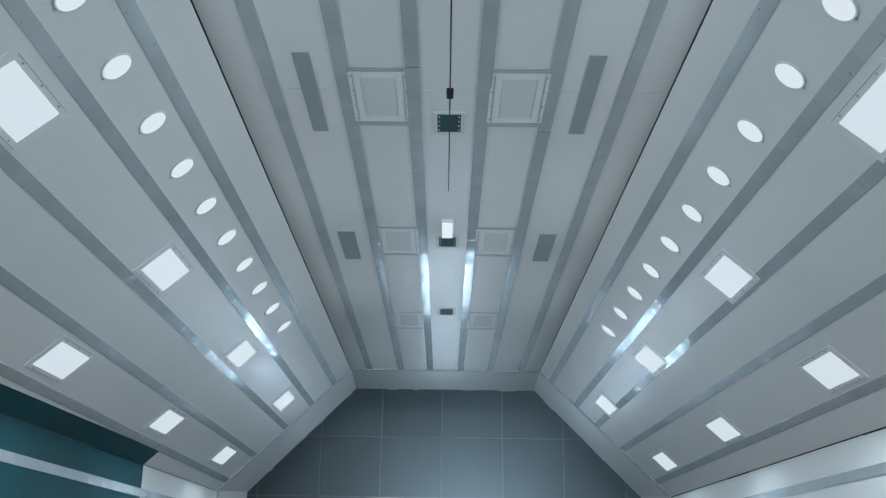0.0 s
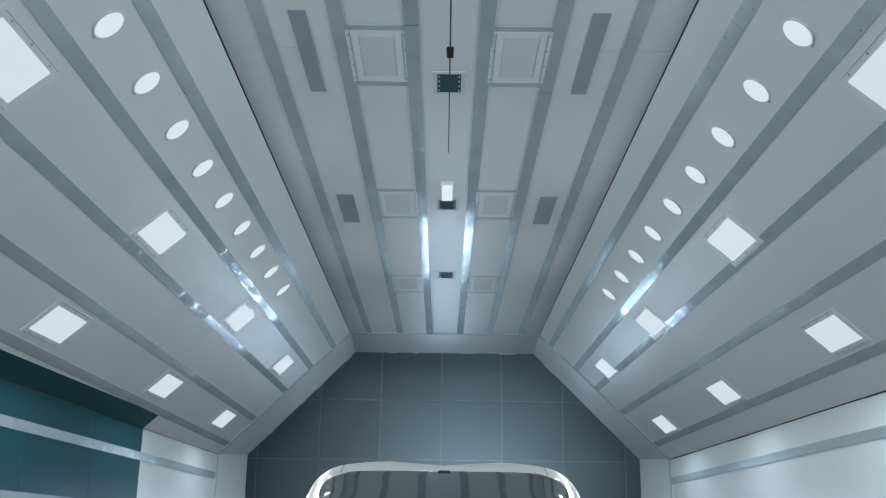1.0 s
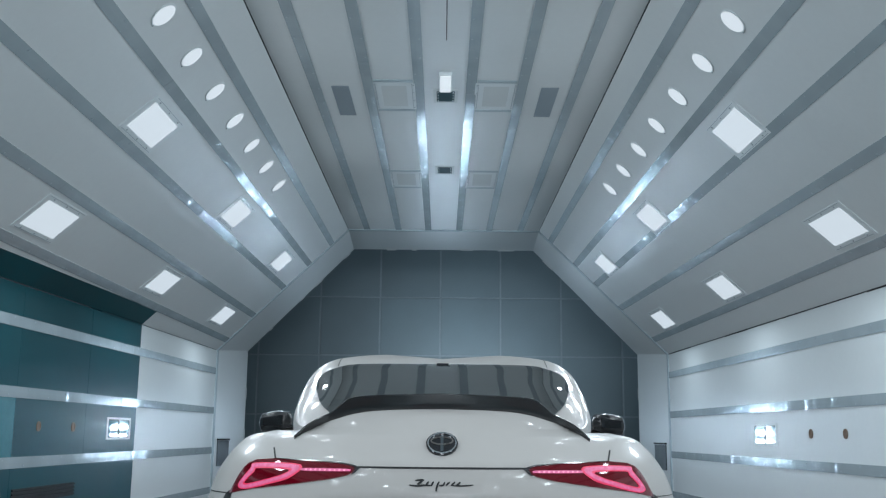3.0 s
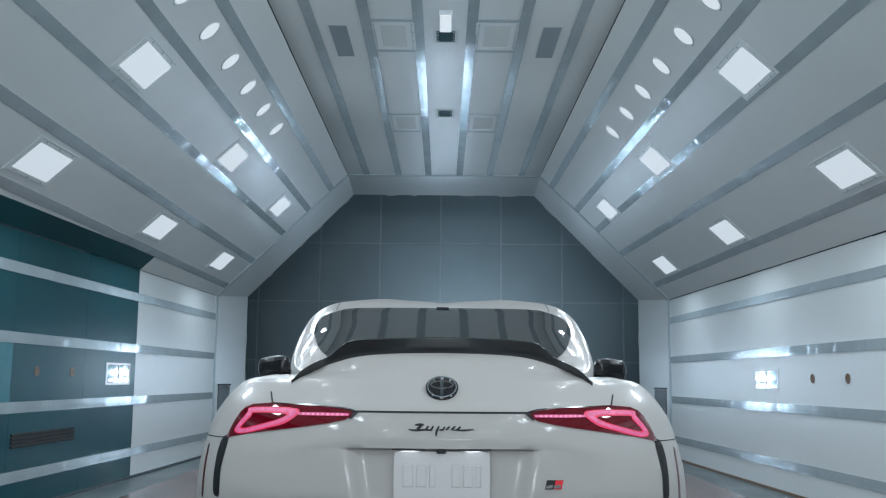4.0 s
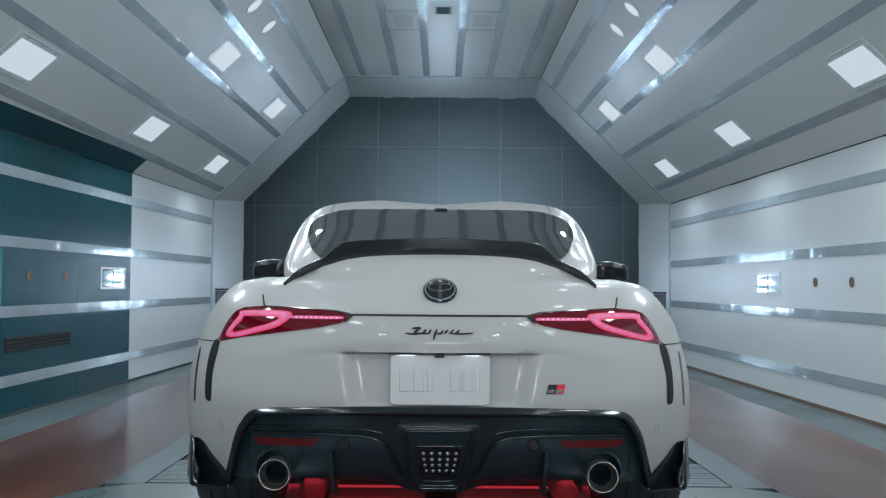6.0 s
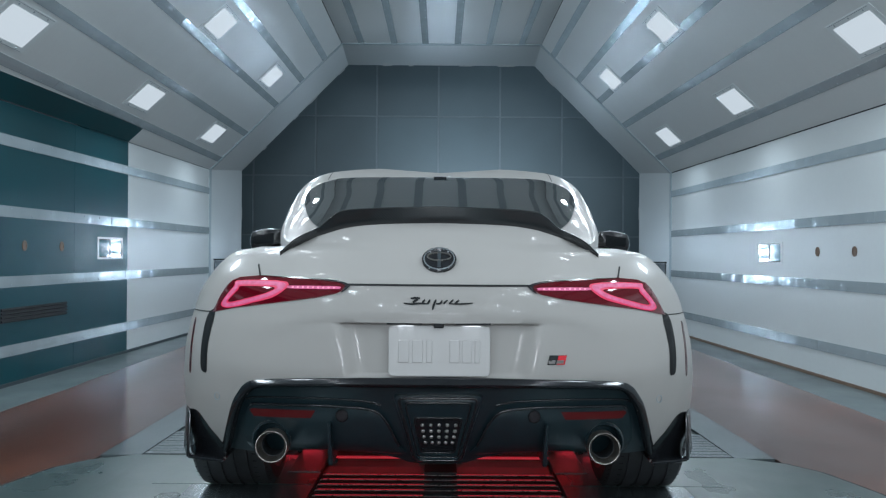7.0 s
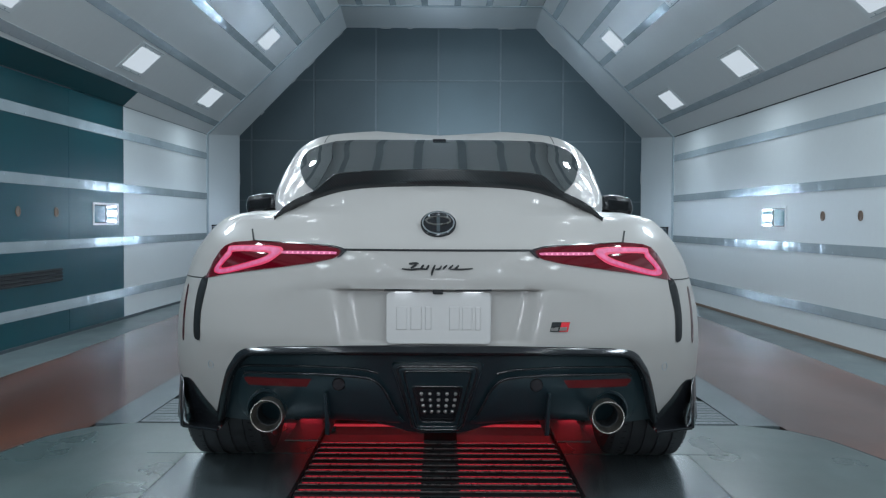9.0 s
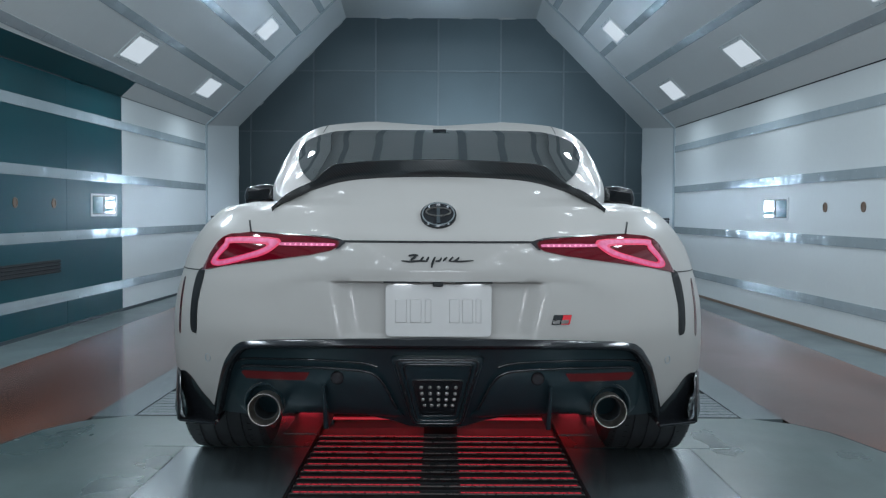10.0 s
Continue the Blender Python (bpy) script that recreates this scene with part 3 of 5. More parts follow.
# probe rod under the ceiling
t = thing("probe_rod", "thin black probe rod on a clamp under the ceiling", "probe", at=(0.006, 0, 0))
bm = bmesh.new()
disc(bm, (0.0, -0.8, 3.20), (0, 1, 0), 0.0045, 3.1, 8, 0.003)
part("rod", bm, GASKET, t)
bm = bmesh.new()
box(bm, -0.018, 0.018, 0.985, 1.05, 3.183, 3.217)
bmesh.ops.bevel(bm, geom=bm.edges[:], offset=0.005, segments=1, profile=0.5, affect="EDGES")
part("clamp", bm, GASKET, t)
for y in (-0.6, 1.017):
    bm = bmesh.new()
    disc(bm, (0, y, 3.2), (0, 0, 1), 0.004, CZ - 3.2, 6)
    part("hanger", bm, STEEL, t)

# ---------------------------------------------------------------- wall fittings


def wall_box(side):
    n = wall_in(side)
    t = thing("wall_window", "recessed glazed wall port with steel side plates", "port", "wall ports")
    ya, yb, za, zb = 5.16, 5.74, 0.835, 1.02
    bm = bmesh.new()
    for y0, y1, z0, z1 in ((ya, yb, za, za + 0.016), (ya, yb, zb - 0.016, zb), (ya, ya + 0.03, za + 0.016, zb - 0.016), (yb - 0.03, yb, za + 0.016, zb - 0.016)):
        bar(bm, wall_at(side, y0, (z0 + z1) / 2), wall_at(side, y1, (z0 + z1) / 2), n, z1 - z0, 0.006)
    part("frame", bm, FRAME, t, "thin white metal frame")
    for y0, y1 in ((ya + 0.032, 5.437), (5.463, yb - 0.032)):
        bm = bmesh.new()
        bar(bm, wall_at(side, y0, (za + zb) / 2), wall_at(side, y1, (za + zb) / 2), n, zb - za - 0.034, 0.003)
        pane = part("pane", bm, CLEAR, t, "dark teal glass pane")
        bm = bmesh.new()
        # worn edge of old sealant round the pane
        for k in range(7):
            yk = y0 + (y1 - y0) * (k + 0.5) / 7
            for zk in (za + 0.021, zb - 0.021):
                bar(bm, wall_at(side, yk - 0.015, zk, 0.003), wall_at(side, yk + random.uniform(0.004, 0.016), zk, 0.003), n, random.uniform(0.006, 0.014), 0.001)
        part("old_sealant", bm, GASKET, pane, "ragged black sealant", kind="stuff")
    bm = bmesh.new()
    bar(bm, wall_at(side, 5.439, (za + zb) / 2), wall_at(side, 5.461, (za + zb) / 2), n, zb - za - 0.034, 0.006)
    part("divider", bm, PATCH, t, "narrow grey divider")


for side in (-1, 1):
    wall_box(side)
    for y in (3.84, 4.455):
        t = thing("wall_plug", "small round copper-coloured plug set in the wall", "plug", "wall plugs")
        bm = bmesh.new()
        ring(bm, wall_at(side, y, 0.934), wall_in(side), 0.026, 0.036, 0.006)
        part("rim", bm, BRASS, t)
        bm = bmesh.new()
        disc(bm, wall_at(side, y, 0.934), wall_in(side), 0.0255, 0.003, 20)
        part("cap", bm, BRASS, t)
t = thing("wall_grille", "long black louvre grille set low in the wall", "grille")
bm = bmesh.new()
bar(bm, wall_at(-1, 3.5, 0.47, 0.003), wall_at(-1, 4.54, 0.47, 0.003), wall_in(-1), 0.098, 0.004)
part("backing", bm, DARK, t)
for k in range(4):
    bm = bmesh.new()
    bar(bm, wall_at(-1, 3.5, 0.432 + k * 0.025, 0.007), wall_at(-1, 4.54, 0.432 + k * 0.025, 0.007), (1, 0, 0.5), 0.012, 0.008)
    part("slat", bm, GASKET, t)

# ---------------------------------------------------------------- the car: surfaces in closed form (metres from its tail)

def pchip(xs, ys):
    xs, ys = np.array(xs, float), np.array(ys, float)
    h, d = np.diff(xs), np.diff(ys) / np.diff(xs)
    m = np.zeros(len(xs))
    for i in range(1, len(xs) - 1):
        if d[i - 1] * d[i] > 0:
            a, b = 2 * h[i] + h[i - 1], h[i] + 2 * h[i - 1]
            m[i] = (a + b) / (a / d[i - 1] + b / d[i])
    m[0], m[-1] = d[0], d[-1]
    def f(x):
        x = min(max(x, xs[0]), xs[-1])
        i = min(int(np.searchsorted(xs, x, side="right")) - 1, len(xs) - 2)
        t = (x - xs[i]) / h[i]
        return float((2 * t**3 - 3 * t * t + 1) * ys[i] + (t**3 - 2 * t * t + t) * h[i] * m[i] + (3 * t * t - 2 * t**3) * ys[i + 1] + (t**3 - t * t) * h[i] * m[i + 1])
    return f
tail_y = pchip([.20, .27, .35, .45, .55, .65, .72, .80, .86, .92, .985, 1.01], [.26, .19, .13, .085, .06, .06, .068, .092, .15, .215, .285, .312])
tail_w = pchip([.20, .27, .35, .45, .57, .67, .75, .812, .864, .90, .912, .93, .985, 1.01], [.905, .915, .922, .926, .920, .899, .875, .840, .797, .745, .68, .61, .575, .56])
tail_p = pchip([.20, .5, .65, .75, .8, .985], [2.25, 2.25, 2.2, 2.15, 2.15, 2.1])
SIDE = 0.85
def tail(x, z):
    w, p = tail_w(z), tail_p(z)
    u = min(1, abs(x) / w)
    return tail_y(z) + (SIDE - tail_y(z)) * (1 - (1 - u**p) ** (1 / p))
roof_z = pchip([.40, .5, .6, .7, .8, 1.1, 1.33, 1.5, 1.7, 2.0, 2.3, 2.6, 2.85, 3.1], [.931, .966, 1.000, 1.032, 1.063, 1.153, 1.217, 1.251, 1.281, 1.302, 1.300, 1.245, 1.12, .95])
roof_w = pchip([.40, .5, .65, .8, 1.0, 1.2, 1.4, 1.7, 2.0, 2.6, 3.1], [.500, .532, .565, .592, .616, .633, .632, .602, .578, .59, .58])
roof_n = pchip([.40, 1.0, 1.2, 1.4, 1.7, 2.0, 3.1], [4.0, 4.0, 4.5, 6.0, 8.0, 8.0, 7.0])
def roof(x, y):
    w, t = roof_w(y), roof_z(y)
    u = min(1, abs(x) / w)
    b = min(1, max(0, (y - 1.33) / .45)) * min(1, max(0, (2.7 - y) / .4))
    return .93 + (t - .93) * (1 - u ** roof_n(y)) ** (1 / roof_n(y)) + b * (.008 * math.exp(-((abs(x) - .27) / .13) ** 2) - .012 * math.exp(-(x / .12) ** 2))


PAINT = surface("pearl_white_paint", (0.322, 0.308, 0.292), 0.34, var=0.015, scale=3, grain=400, rvar=0.03, coat=0.20, spec=0.06)
GLOSS = surface("gloss_black", (0.010, 0.011, 0.013), 0.16, var=0.1, scale=10, grain=90, rvar=0.04)
SATIN = surface("satin_black_plastic", (0.008, 0.017, 0.021), 0.29, var=0.15, scale=8, grain=220, spec=0.55, rvar=0.01)
CHROME = surface("chrome", (0.72, 0.74, 0.76), 0.13, 1.0, var=0.05, scale=20)
# near-black colour stands in for the dark place the door mirrors reflect
DIMMIRROR = surface("dimmed_mirror", (0.022, 0.024, 0.026), 0.04, 1.0, var=0.03, scale=8, rvar=0.01)
RIMSTEEL = surface("bright_steel", (0.20, 0.188, 0.176), 0.28, 0.7, var=0.1, scale=30, rvar=0.03)
PIPE = surface("brushed_pipe", (0.46, 0.42, 0.38), 0.36, 1.0, var=0.18, scale=30, rvar=0.02)
TYRE = surface("tyre_rubber", (0.026, 0.028, 0.030), 0.55, var=0.2, scale=14, grain=120, bump=0.1)
LENSRED = surface("red_lens", (0.050, 0.0005, 0.004), 0.06, var=0.10, scale=20, rvar=0.02, coat=0.3)
LENSDARK = surface("dark_red_reflector", (0.085, 0.005, 0.006), 0.16, var=0.15, scale=60, grain=300)
LENSRED.node_tree.nodes["Principled BSDF"].inputs["Emission Color"].default_value = (1.0, 0.0, 0.03, 1)
LENSRED.node_tree.nodes["Principled BSDF"].inputs["Emission Strength"].default_value = 0.016
PINK = glow("tail_strip", (0.74, 0.20, 0.45), 0.29, (0.25, 0.02, 0.05))
LED = glow("tail_led", (1.0, 0.42, 0.62), 0.42, (0.4, 0.1, 0.1))


def uneven(m, lo, hi, scale):
    """Light guides glow in soft patches, brighter over each light point."""
    N, L = m.node_tree.nodes, m.node_tree.links
    tc, nz, rng = N.new("ShaderNodeTexCoord"), N.new("ShaderNodeTexNoise"), N.new("ShaderNodeMapRange")
    nz.inputs["Scale"].default_value, nz.inputs["Detail"].default_value = scale, 1
    L.new(tc.outputs["Object"], nz.inputs["Vector"])
    for key, v in (("From Min", 0.3), ("From Max", 0.7), ("To Min", lo), ("To Max", hi)):
        rng.inputs[key].default_value = v
    L.new(nz.outputs[0], rng.inputs[0])
    L.new(rng.outputs[0], N["Principled BSDF"].inputs["Emission Strength"])


uneven(PINK, 0.15, 0.30, 75.0)
HALO = glow("tail_glow", (1.0, 0.02, 0.11), 0.19, (0.25, 0.01, 0.04))
WHITEPLATE = surface("plate_white", (0.365, 0.354, 0.344), 0.35, var=0.02, scale=20)
PLATELAMP = glow("plate_lamp_lens", (0.86, 0.93, 1.0), 2.3)
PLATEBAR = surface("plate_relief", (0.365, 0.354, 0.344), 0.35, var=0.02, scale=20)
BADGERED = surface("badge_red", (0.55, 0.02, 0.03), 0.25, var=0.05)
REDSTRIP = glow("red_strip", (1.0, 0.035, 0.07), 0.17, (0.05, 0.01, 0.01))


def dashed(m):
    """The strip's light points, with dim gaps between them."""
    N, L = m.node_tree.nodes, m.node_tree.links
    tc, sep = N.new("ShaderNodeTexCoord"), N.new("ShaderNodeSeparateXYZ")
    L.new(tc.outputs["Object"], sep.inputs[0])
    mul, pp, rng = N.new("ShaderNodeMath"), N.new("ShaderNodeMath"), N.new("ShaderNodeMapRange")
    mul.operation, pp.operation = "MULTIPLY", "PINGPONG"
    mul.inputs[1].default_value, pp.inputs[1].default_value = 44.0, 0.5
    L.new(sep.outputs[0], mul.inputs[0])
    L.new(mul.outputs[0], pp.inputs[0])
    rng.inputs["From Min"].default_value, rng.inputs["From Max"].default_value = 0.06, 0.16
    rng.inputs["To Min"].default_value, rng.inputs["To Max"].default_value = 0.05, 0.22
    L.new(pp.outputs[0], rng.inputs[0])
    L.new(rng.outputs[0], N["Principled BSDF"].inputs["Emission Strength"])


dashed(REDSTRIP)
REDTUBE = glow("red_tube", (1.0, 0.03, 0.05), 0.14, (0.2, 0.02, 0.03))
REDSHORT = glow("red_tube_short", (1.0, 0.04, 0.07), 0.8, (0.2, 0.02, 0.03))
REDBACK = glow("red_tube_bright", (1.0, 0.03, 0.035), 0.60, (0.2, 0.02, 0.03))


def carbon():
    """Twill carbon weave under lacquer."""
    m, nt, b = node_mat("carbon_weave")
    N, L = nt.nodes, nt.links
    tc = N.new("ShaderNodeTexCoord")
    sep = N.new("ShaderNodeSeparateXYZ")
    L.new(tc.outputs["Object"], sep.inputs[0])
    # diagonal steps of the twill: floor(x) + z, folded into a band
    def op(kind, x, y=None):
        n = N.new("ShaderNodeMath")
        n.operation = kind
        for k, v in enumerate((x, y)):
            if v is None:
                continue
            if isinstance(v, (int, float)):
                n.inputs[k].default_value = v
            else:
                L.new(v, n.inputs[k])
        return n.outputs[0]
    u, v = op("MULTIPLY", sep.outputs[0], 420.0), op("MULTIPLY", sep.outputs[2], 420.0)
    tow = op("PINGPONG", op("DIVIDE", op("ADD", op("FLOOR", u), v), 4.0), 0.5)
    ramp = N.new("ShaderNodeMapRange")
    ramp.inputs["From Min"].default_value, ramp.inputs["From Max"].default_value = 0.18, 0.32
    L.new(tow, ramp.inputs[0])
    mixc = N.new("ShaderNodeMix")
    mixc.data_type = "RGBA"
    mixc.inputs[6].default_value, mixc.inputs[7].default_value = (0.004, 0.0045, 0.005, 1), (0.021, 0.023, 0.025, 1)
    L.new(ramp.outputs[0], mixc.inputs[0])
    L.new(mixc.outputs[2], b.inputs["Base Color"])
    b.inputs["Roughness"].default_value = 0.28
    b.inputs["Specular IOR Level"].default_value = 0.35
    b.inputs["Coat Weight"].default_value = 0.8
    b.inputs["Coat Roughness"].default_value = 0.03
    return m


CARBON = carbon()


def tinted():
    m, nt, b = node_mat("tinted_glass")
    b.inputs["Base Color"].default_value = (0.035, 0.042, 0.044, 1)
    b.inputs["Roughness"].default_value = 0.035
    b.inputs["Transmission Weight"].default_value = 0.6
    b.inputs["IOR"].default_value = 1.8
    return m


TINT = tinted()

car = thing("sports_car", "white sports coupe with black diffuser and lit red tail lamps", "car")


def curve(pts, n=6, closed=True):
    """A smooth closed outline through a few points."""
    out, k = [], len(pts)
    for i in range(k):
        p = [Vector((*pts[(i + j) % k], 0)) for j in (-1, 0, 1, 2)]
        for s in range(n):
            t = s / n
            q = 0.5 * ((2 * p[1]) + (p[2] - p[0]) * t + (2 * p[0] - 5 * p[1] + 4 * p[2] - p[3]) * t * t + (3 * p[1] - p[0] - 3 * p[2] + p[3]) * t ** 3)
            out.append((q.x, q.y))
    return out


def open_curve(pts, n=5):
    full_ = curve([(2 * pts[0][0] - pts[1][0], 2 * pts[0][1] - pts[1][1])] + pts + [(2 * pts[-1][0] - pts[-2][0], 2 * pts[-1][1] - pts[-2][1])], n)
    return full_[n:n * len(pts) + 1]


def skin(name, outline, off, material, parent, label="", thick=0.012, step=0.03, side=1, depth=tail, hole=None, bevel=0.0, smooth=True):
    """A plate of the outline (x, z) that follows the tail's surface, off proud of it."""
    bm = bmesh.new()
    face = bm.faces.new([bm.verts.new((side * x, 0, z)) for x, z in outline])
    if hole:
        # bridge an inner outline of the same number of points
        bm.faces.remove(face)
        bm.verts.ensure_lookup_table()
        vo = list(bm.verts)
        vi = [bm.verts.new((side * x, 0, z)) for x, z in hole]
        for k in range(len(vo)):
            j = (k + 1) % len(vo)
            bm.faces.new((vo[k], vo[j], vi[j], vi[k]))
    xs, zs = [v.co.x for v in bm.verts], [v.co.z for v in bm.verts]
    for axis, lo, hi in ((0, min(xs), max(xs)), (2, min(zs), max(zs))):
        t = lo + step
        while t < hi - step * 0.3:
            co, no = [0, 0, 0], [0, 0, 0]
            co[axis], no[axis] = t, 1
            bmesh.ops.bisect_plane(bm, geom=bm.verts[:] + bm.edges[:] + bm.faces[:], plane_co=co, plane_no=no, dist=1e-6)
            t += step
    for v in bm.verts:
        v.co.y = depth(v.co.x, v.co.z) - off
    front = bm.faces[:]
    rim = [e for e in bm.edges if e.is_boundary]
    if bevel:
        bmesh.ops.inset_region(bm, faces=front, thickness=bevel, use_even_offset=True)
        ring_v = {v for e in bm.edges if e.is_boundary for v in e.verts}
        for v in ring_v:
            v.co.y += bevel * 1.6
    ext = bmesh.ops.extrude_edge_only(bm, edges=[e for e in bm.edges if e.is_boundary])
    for v in {g for g in ext["geom"] if isinstance(g, bmesh.types.BMVert)}:
        v.co.y += thick
    return part(name, bm, material, parent, label, smooth=40 if smooth else False)


def in_poly(x, z, poly):
    inside = False
    for k in range(len(poly)):
        (xa, za), (xb, zb) = poly[k - 1], poly[k]
        if (za > z) != (zb > z) and x < (xb - xa) * (z - za) / (zb - za) + xa:
            inside = not inside
    return inside


# half outlines on the tail (x outwards, z up)
BLACK_EDGE = [(0, 0.525), (0.282, 0.520), (0.452, 0.511), (0.57, 0.5005), (0.610, 0.484), (0.635, 0.455), (0.660, 0.415), (0.686, 0.345), (0.714, 0.269), (0.73, 0.235)]
LAMP_EDGE = [(0.277, 0.799), (0.304, 0.809), (0.391, 0.815), (0.5, 0.820), (0.578, 0.821), (0.645, 0.815), (0.676, 0.804), (0.696, 0.786), (0.717, 0.754),
             (0.737, 0.715), (0.746, 0.698), (0.725, 0.703), (0.648, 0.719), (0.548, 0.734), (0.456, 0.747), (0.369, 0.760), (0.309, 0.773), (0.286, 0.785)]


def recess(x, z):
    """Depth of the hollow that holds the plate."""
    edge = 0.285 + 0.035 * min(1, max(0, (z - 0.52) / 0.165))
    a = min(1, max(0, (edge - abs(x)) / 0.065))
    b = min(1, max(0, (0.687 - z) / 0.008))
    c = min(1, max(0, (z - 0.50) / 0.03))
    s = lambda t: t * t * (3 - 2 * t)
    return 0.034 * s(a) * s(b) * s(c)


def tail_real(x, z):
    # the bumper's middle lies a little deeper within a soft arched crease
    g = (abs(x) / 0.535) ** 4 + (max(0, z - 0.5) / 0.205) ** 4
    t = min(1, max(0, (1.18 - g) / 0.45))
    return tail(x, z) + recess(x, z) + 0.006 * t * t * (3 - 2 * t)


ARCH_Y, ARCH_Z, ARCH_R = 0.984, 0.338, 0.365


def in_arch(y, z, ay):
    return (y - ay) ** 2 + (z - ARCH_Z) ** 2 < ARCH_R ** 2


# lower edge of the spoiler across the lid
low = [(0.0, 0.999), (0.131, 0.997), (0.237, 0.992), (0.31, 0.982), (0.366, 0.967), (0.433, 0.945), (0.475, 0.922), (0.515, 0.888)]
lx, lz = [a for a, _ in low], [b for _, b in low]
low_z = pchip(lx, lz)

# rear quarter and bumper skin
bm = bmesh.new()
black = BLACK_EDGE + [(0.0, 0.25)]
levels = [0.20 + 0.0125 * k for k in range(52)] + [0.8450, 0.8525, 0.86, 0.868, 0.876, 0.884, 0.89, 0.896, 0.901, 0.905, 0.909, 0.912, 0.916, 0.921, 0.927, 0.934, 0.945, 0.957, 0.97, 0.985, 0.992, 1.0]
levels = sorted({round(z, 4) for z in levels + [0.494, 0.506, 0.679, 0.683, 0.6855]})
grid = []
for z in levels:
    w, p, y0 = tail_w(z), tail_p(z), tail_y(z)
    row = []
    for k in range(49):
        # even steps across the middle, then round the corner
        a = k / 48
        if a < 0.5:
            u = 0.36 * a / 0.5 / w
        else:
            t0 = math.asin(min(1, (0.36 / w) ** (p / 2)))
            t = t0 + (math.pi / 2 - t0) * ((a - 0.5) / 0.5)
            u = math.sin(t) ** (2 / p)
        x = min(w, u * w)
        row.append((x, tail_real(x, z), z))
    grid.append(row)
verts = {}
for side in (-1, 1):
    for i, row in enumerate(grid):
        for k, (x, y, z) in enumerate(row):
            verts[side, i, k] = verts[-1, i, 0] if (side > 0 and k == 0) else bm.verts.new((side * x, y, z))
for side in (-1, 1):
    for i in range(len(levels) - 1):
        for k in range(48):
            cell = (grid[i][k], grid[i][k + 1], grid[i + 1][k + 1], grid[i + 1][k])
            x, y, z = [sum(c) / 4 for c in zip(*cell)]
            if all(in_poly(max(c[0], 1e-4), c[2], black) for c in cell) or in_arch(y, z, ARCH_Y) or (z < 0.25 and x < 0.7) or (x < 0.515 and z > low_z(x) + 0.005) or (z > 0.914 and x >= 0.515):
                continue
            bm.faces.new((verts[side, i, k], verts[side, i, k + 1], verts[side, i + 1, k + 1], verts[side, i + 1, k]))
bmesh.ops.delete(bm, geom=[v for v in bm.verts if not v.link_faces], context="VERTS")
part("rear_body", bm, PAINT, car, "pearl white rear bumper, lid and haunches", smooth=50)

# sides, bonnet and nose
side_w = pchip([0.85, 1.4, 2.2, 3.0, 3.45, 3.9, 4.2, 4.38], [1.0, 0.965, 0.945, 0.965, 0.975, 0.93, 0.78, 0.42])
side_t = pchip([0.85, 1.5, 2.5, 3.0, 3.5, 3.9, 4.2, 4.38], [0.93, 0.925, 0.925, 0.91, 0.86, 0.78, 0.69, 0.58])
bm = bmesh.new()
rows = []
ys = [0.85 + (4.38 - 0.85) * k / 110 for k in range(111)]
zs = [0.20, 0.27, 0.31, 0.35, 0.40, 0.45, 0.51, 0.57, 0.62, 0.67, 0.71, 0.75, 0.79, 0.83, 0.864, 0.885, 0.90, 0.912, 0.93]
for y in ys:
    w, t = side_w(y), side_t(y)
    low = 0.16 if y < 3.9 else 0.16 + (y - 3.9) * 0.12
    sec = []
    for z in zs:
        x = tail_w(z) * w
        waist = 0.02 * math.exp(-((z - 0.5) / 0.12) ** 2) * math.exp(-((y - 2.2) / 0.7) ** 2)
        sec.append((x - waist, y, low + (z - 0.20) / 0.73 * (t - low)))
    x0 = sec[-1][0]
    for k in range(1, 9):
        u = 1 - k / 8
        sec.append((x0 * u, y, t + 0.045 * (1 - u * u) * min(1, max(0, (y - 2.6) / 0.5))))
    rows.append(sec)
for side in (-1, 1):
    vs = [[bm.verts.new((side * x, y, z)) for x, y, z in sec] for sec in rows]
    for i in range(len(rows) - 1):
        for k in range(len(rows[0]) - 1):
            c = [sum(q) / 4 for q in zip(rows[i][k], rows[i][k + 1], rows[i + 1][k + 1], rows[i + 1][k])]
            if k < 16 and (in_arch(c[1], c[2], ARCH_Y) or in_arch(c[1], c[2], 3.454)):
                continue
            bm.faces.new((vs[i][k], vs[i][k + 1], vs[i + 1][k + 1], vs[i + 1][k]))
    bm.faces.new(vs[-1] + [bm.verts.new((0, 4.38, 0.2))])
bmesh.ops.remove_doubles(bm, verts=bm.verts, dist=1e-4)
bmesh.ops.delete(bm, geom=[v for v in bm.verts if not v.link_faces], context="VERTS")
part("side_body", bm, PAINT, car, "pearl white doors, wings and bonnet", smooth=50)

# cabin shell with its double-bubble roof
glass_w = pchip([0.46, 0.555, 0.63, 0.735, 0.885, 1.045, 1.135, 1.23, 1.27, 1.305, 1.33], [0.385, 0.421, 0.452, 0.482, 0.512, 0.537, 0.543, 0.536, 0.512, 0.466, 0.43])
bm = bmesh.new()
ys = [0.40 + (3.1 - 0.40) * k / 70 for k in range(71)]


def cabin(y, th, off=0.0):
    w = roof_w(y) + off
    x = w * math.copysign(abs(math.cos(th)) ** (2 / roof_n(y)), math.cos(th))
    return Vector((x, y, roof(x, y) + off if abs(x) < roof_w(y) * 0.9995 else 0.93))


def cabin_x(y, x, off=0.0):
    return Vector((x, y, roof(x, y) + off))


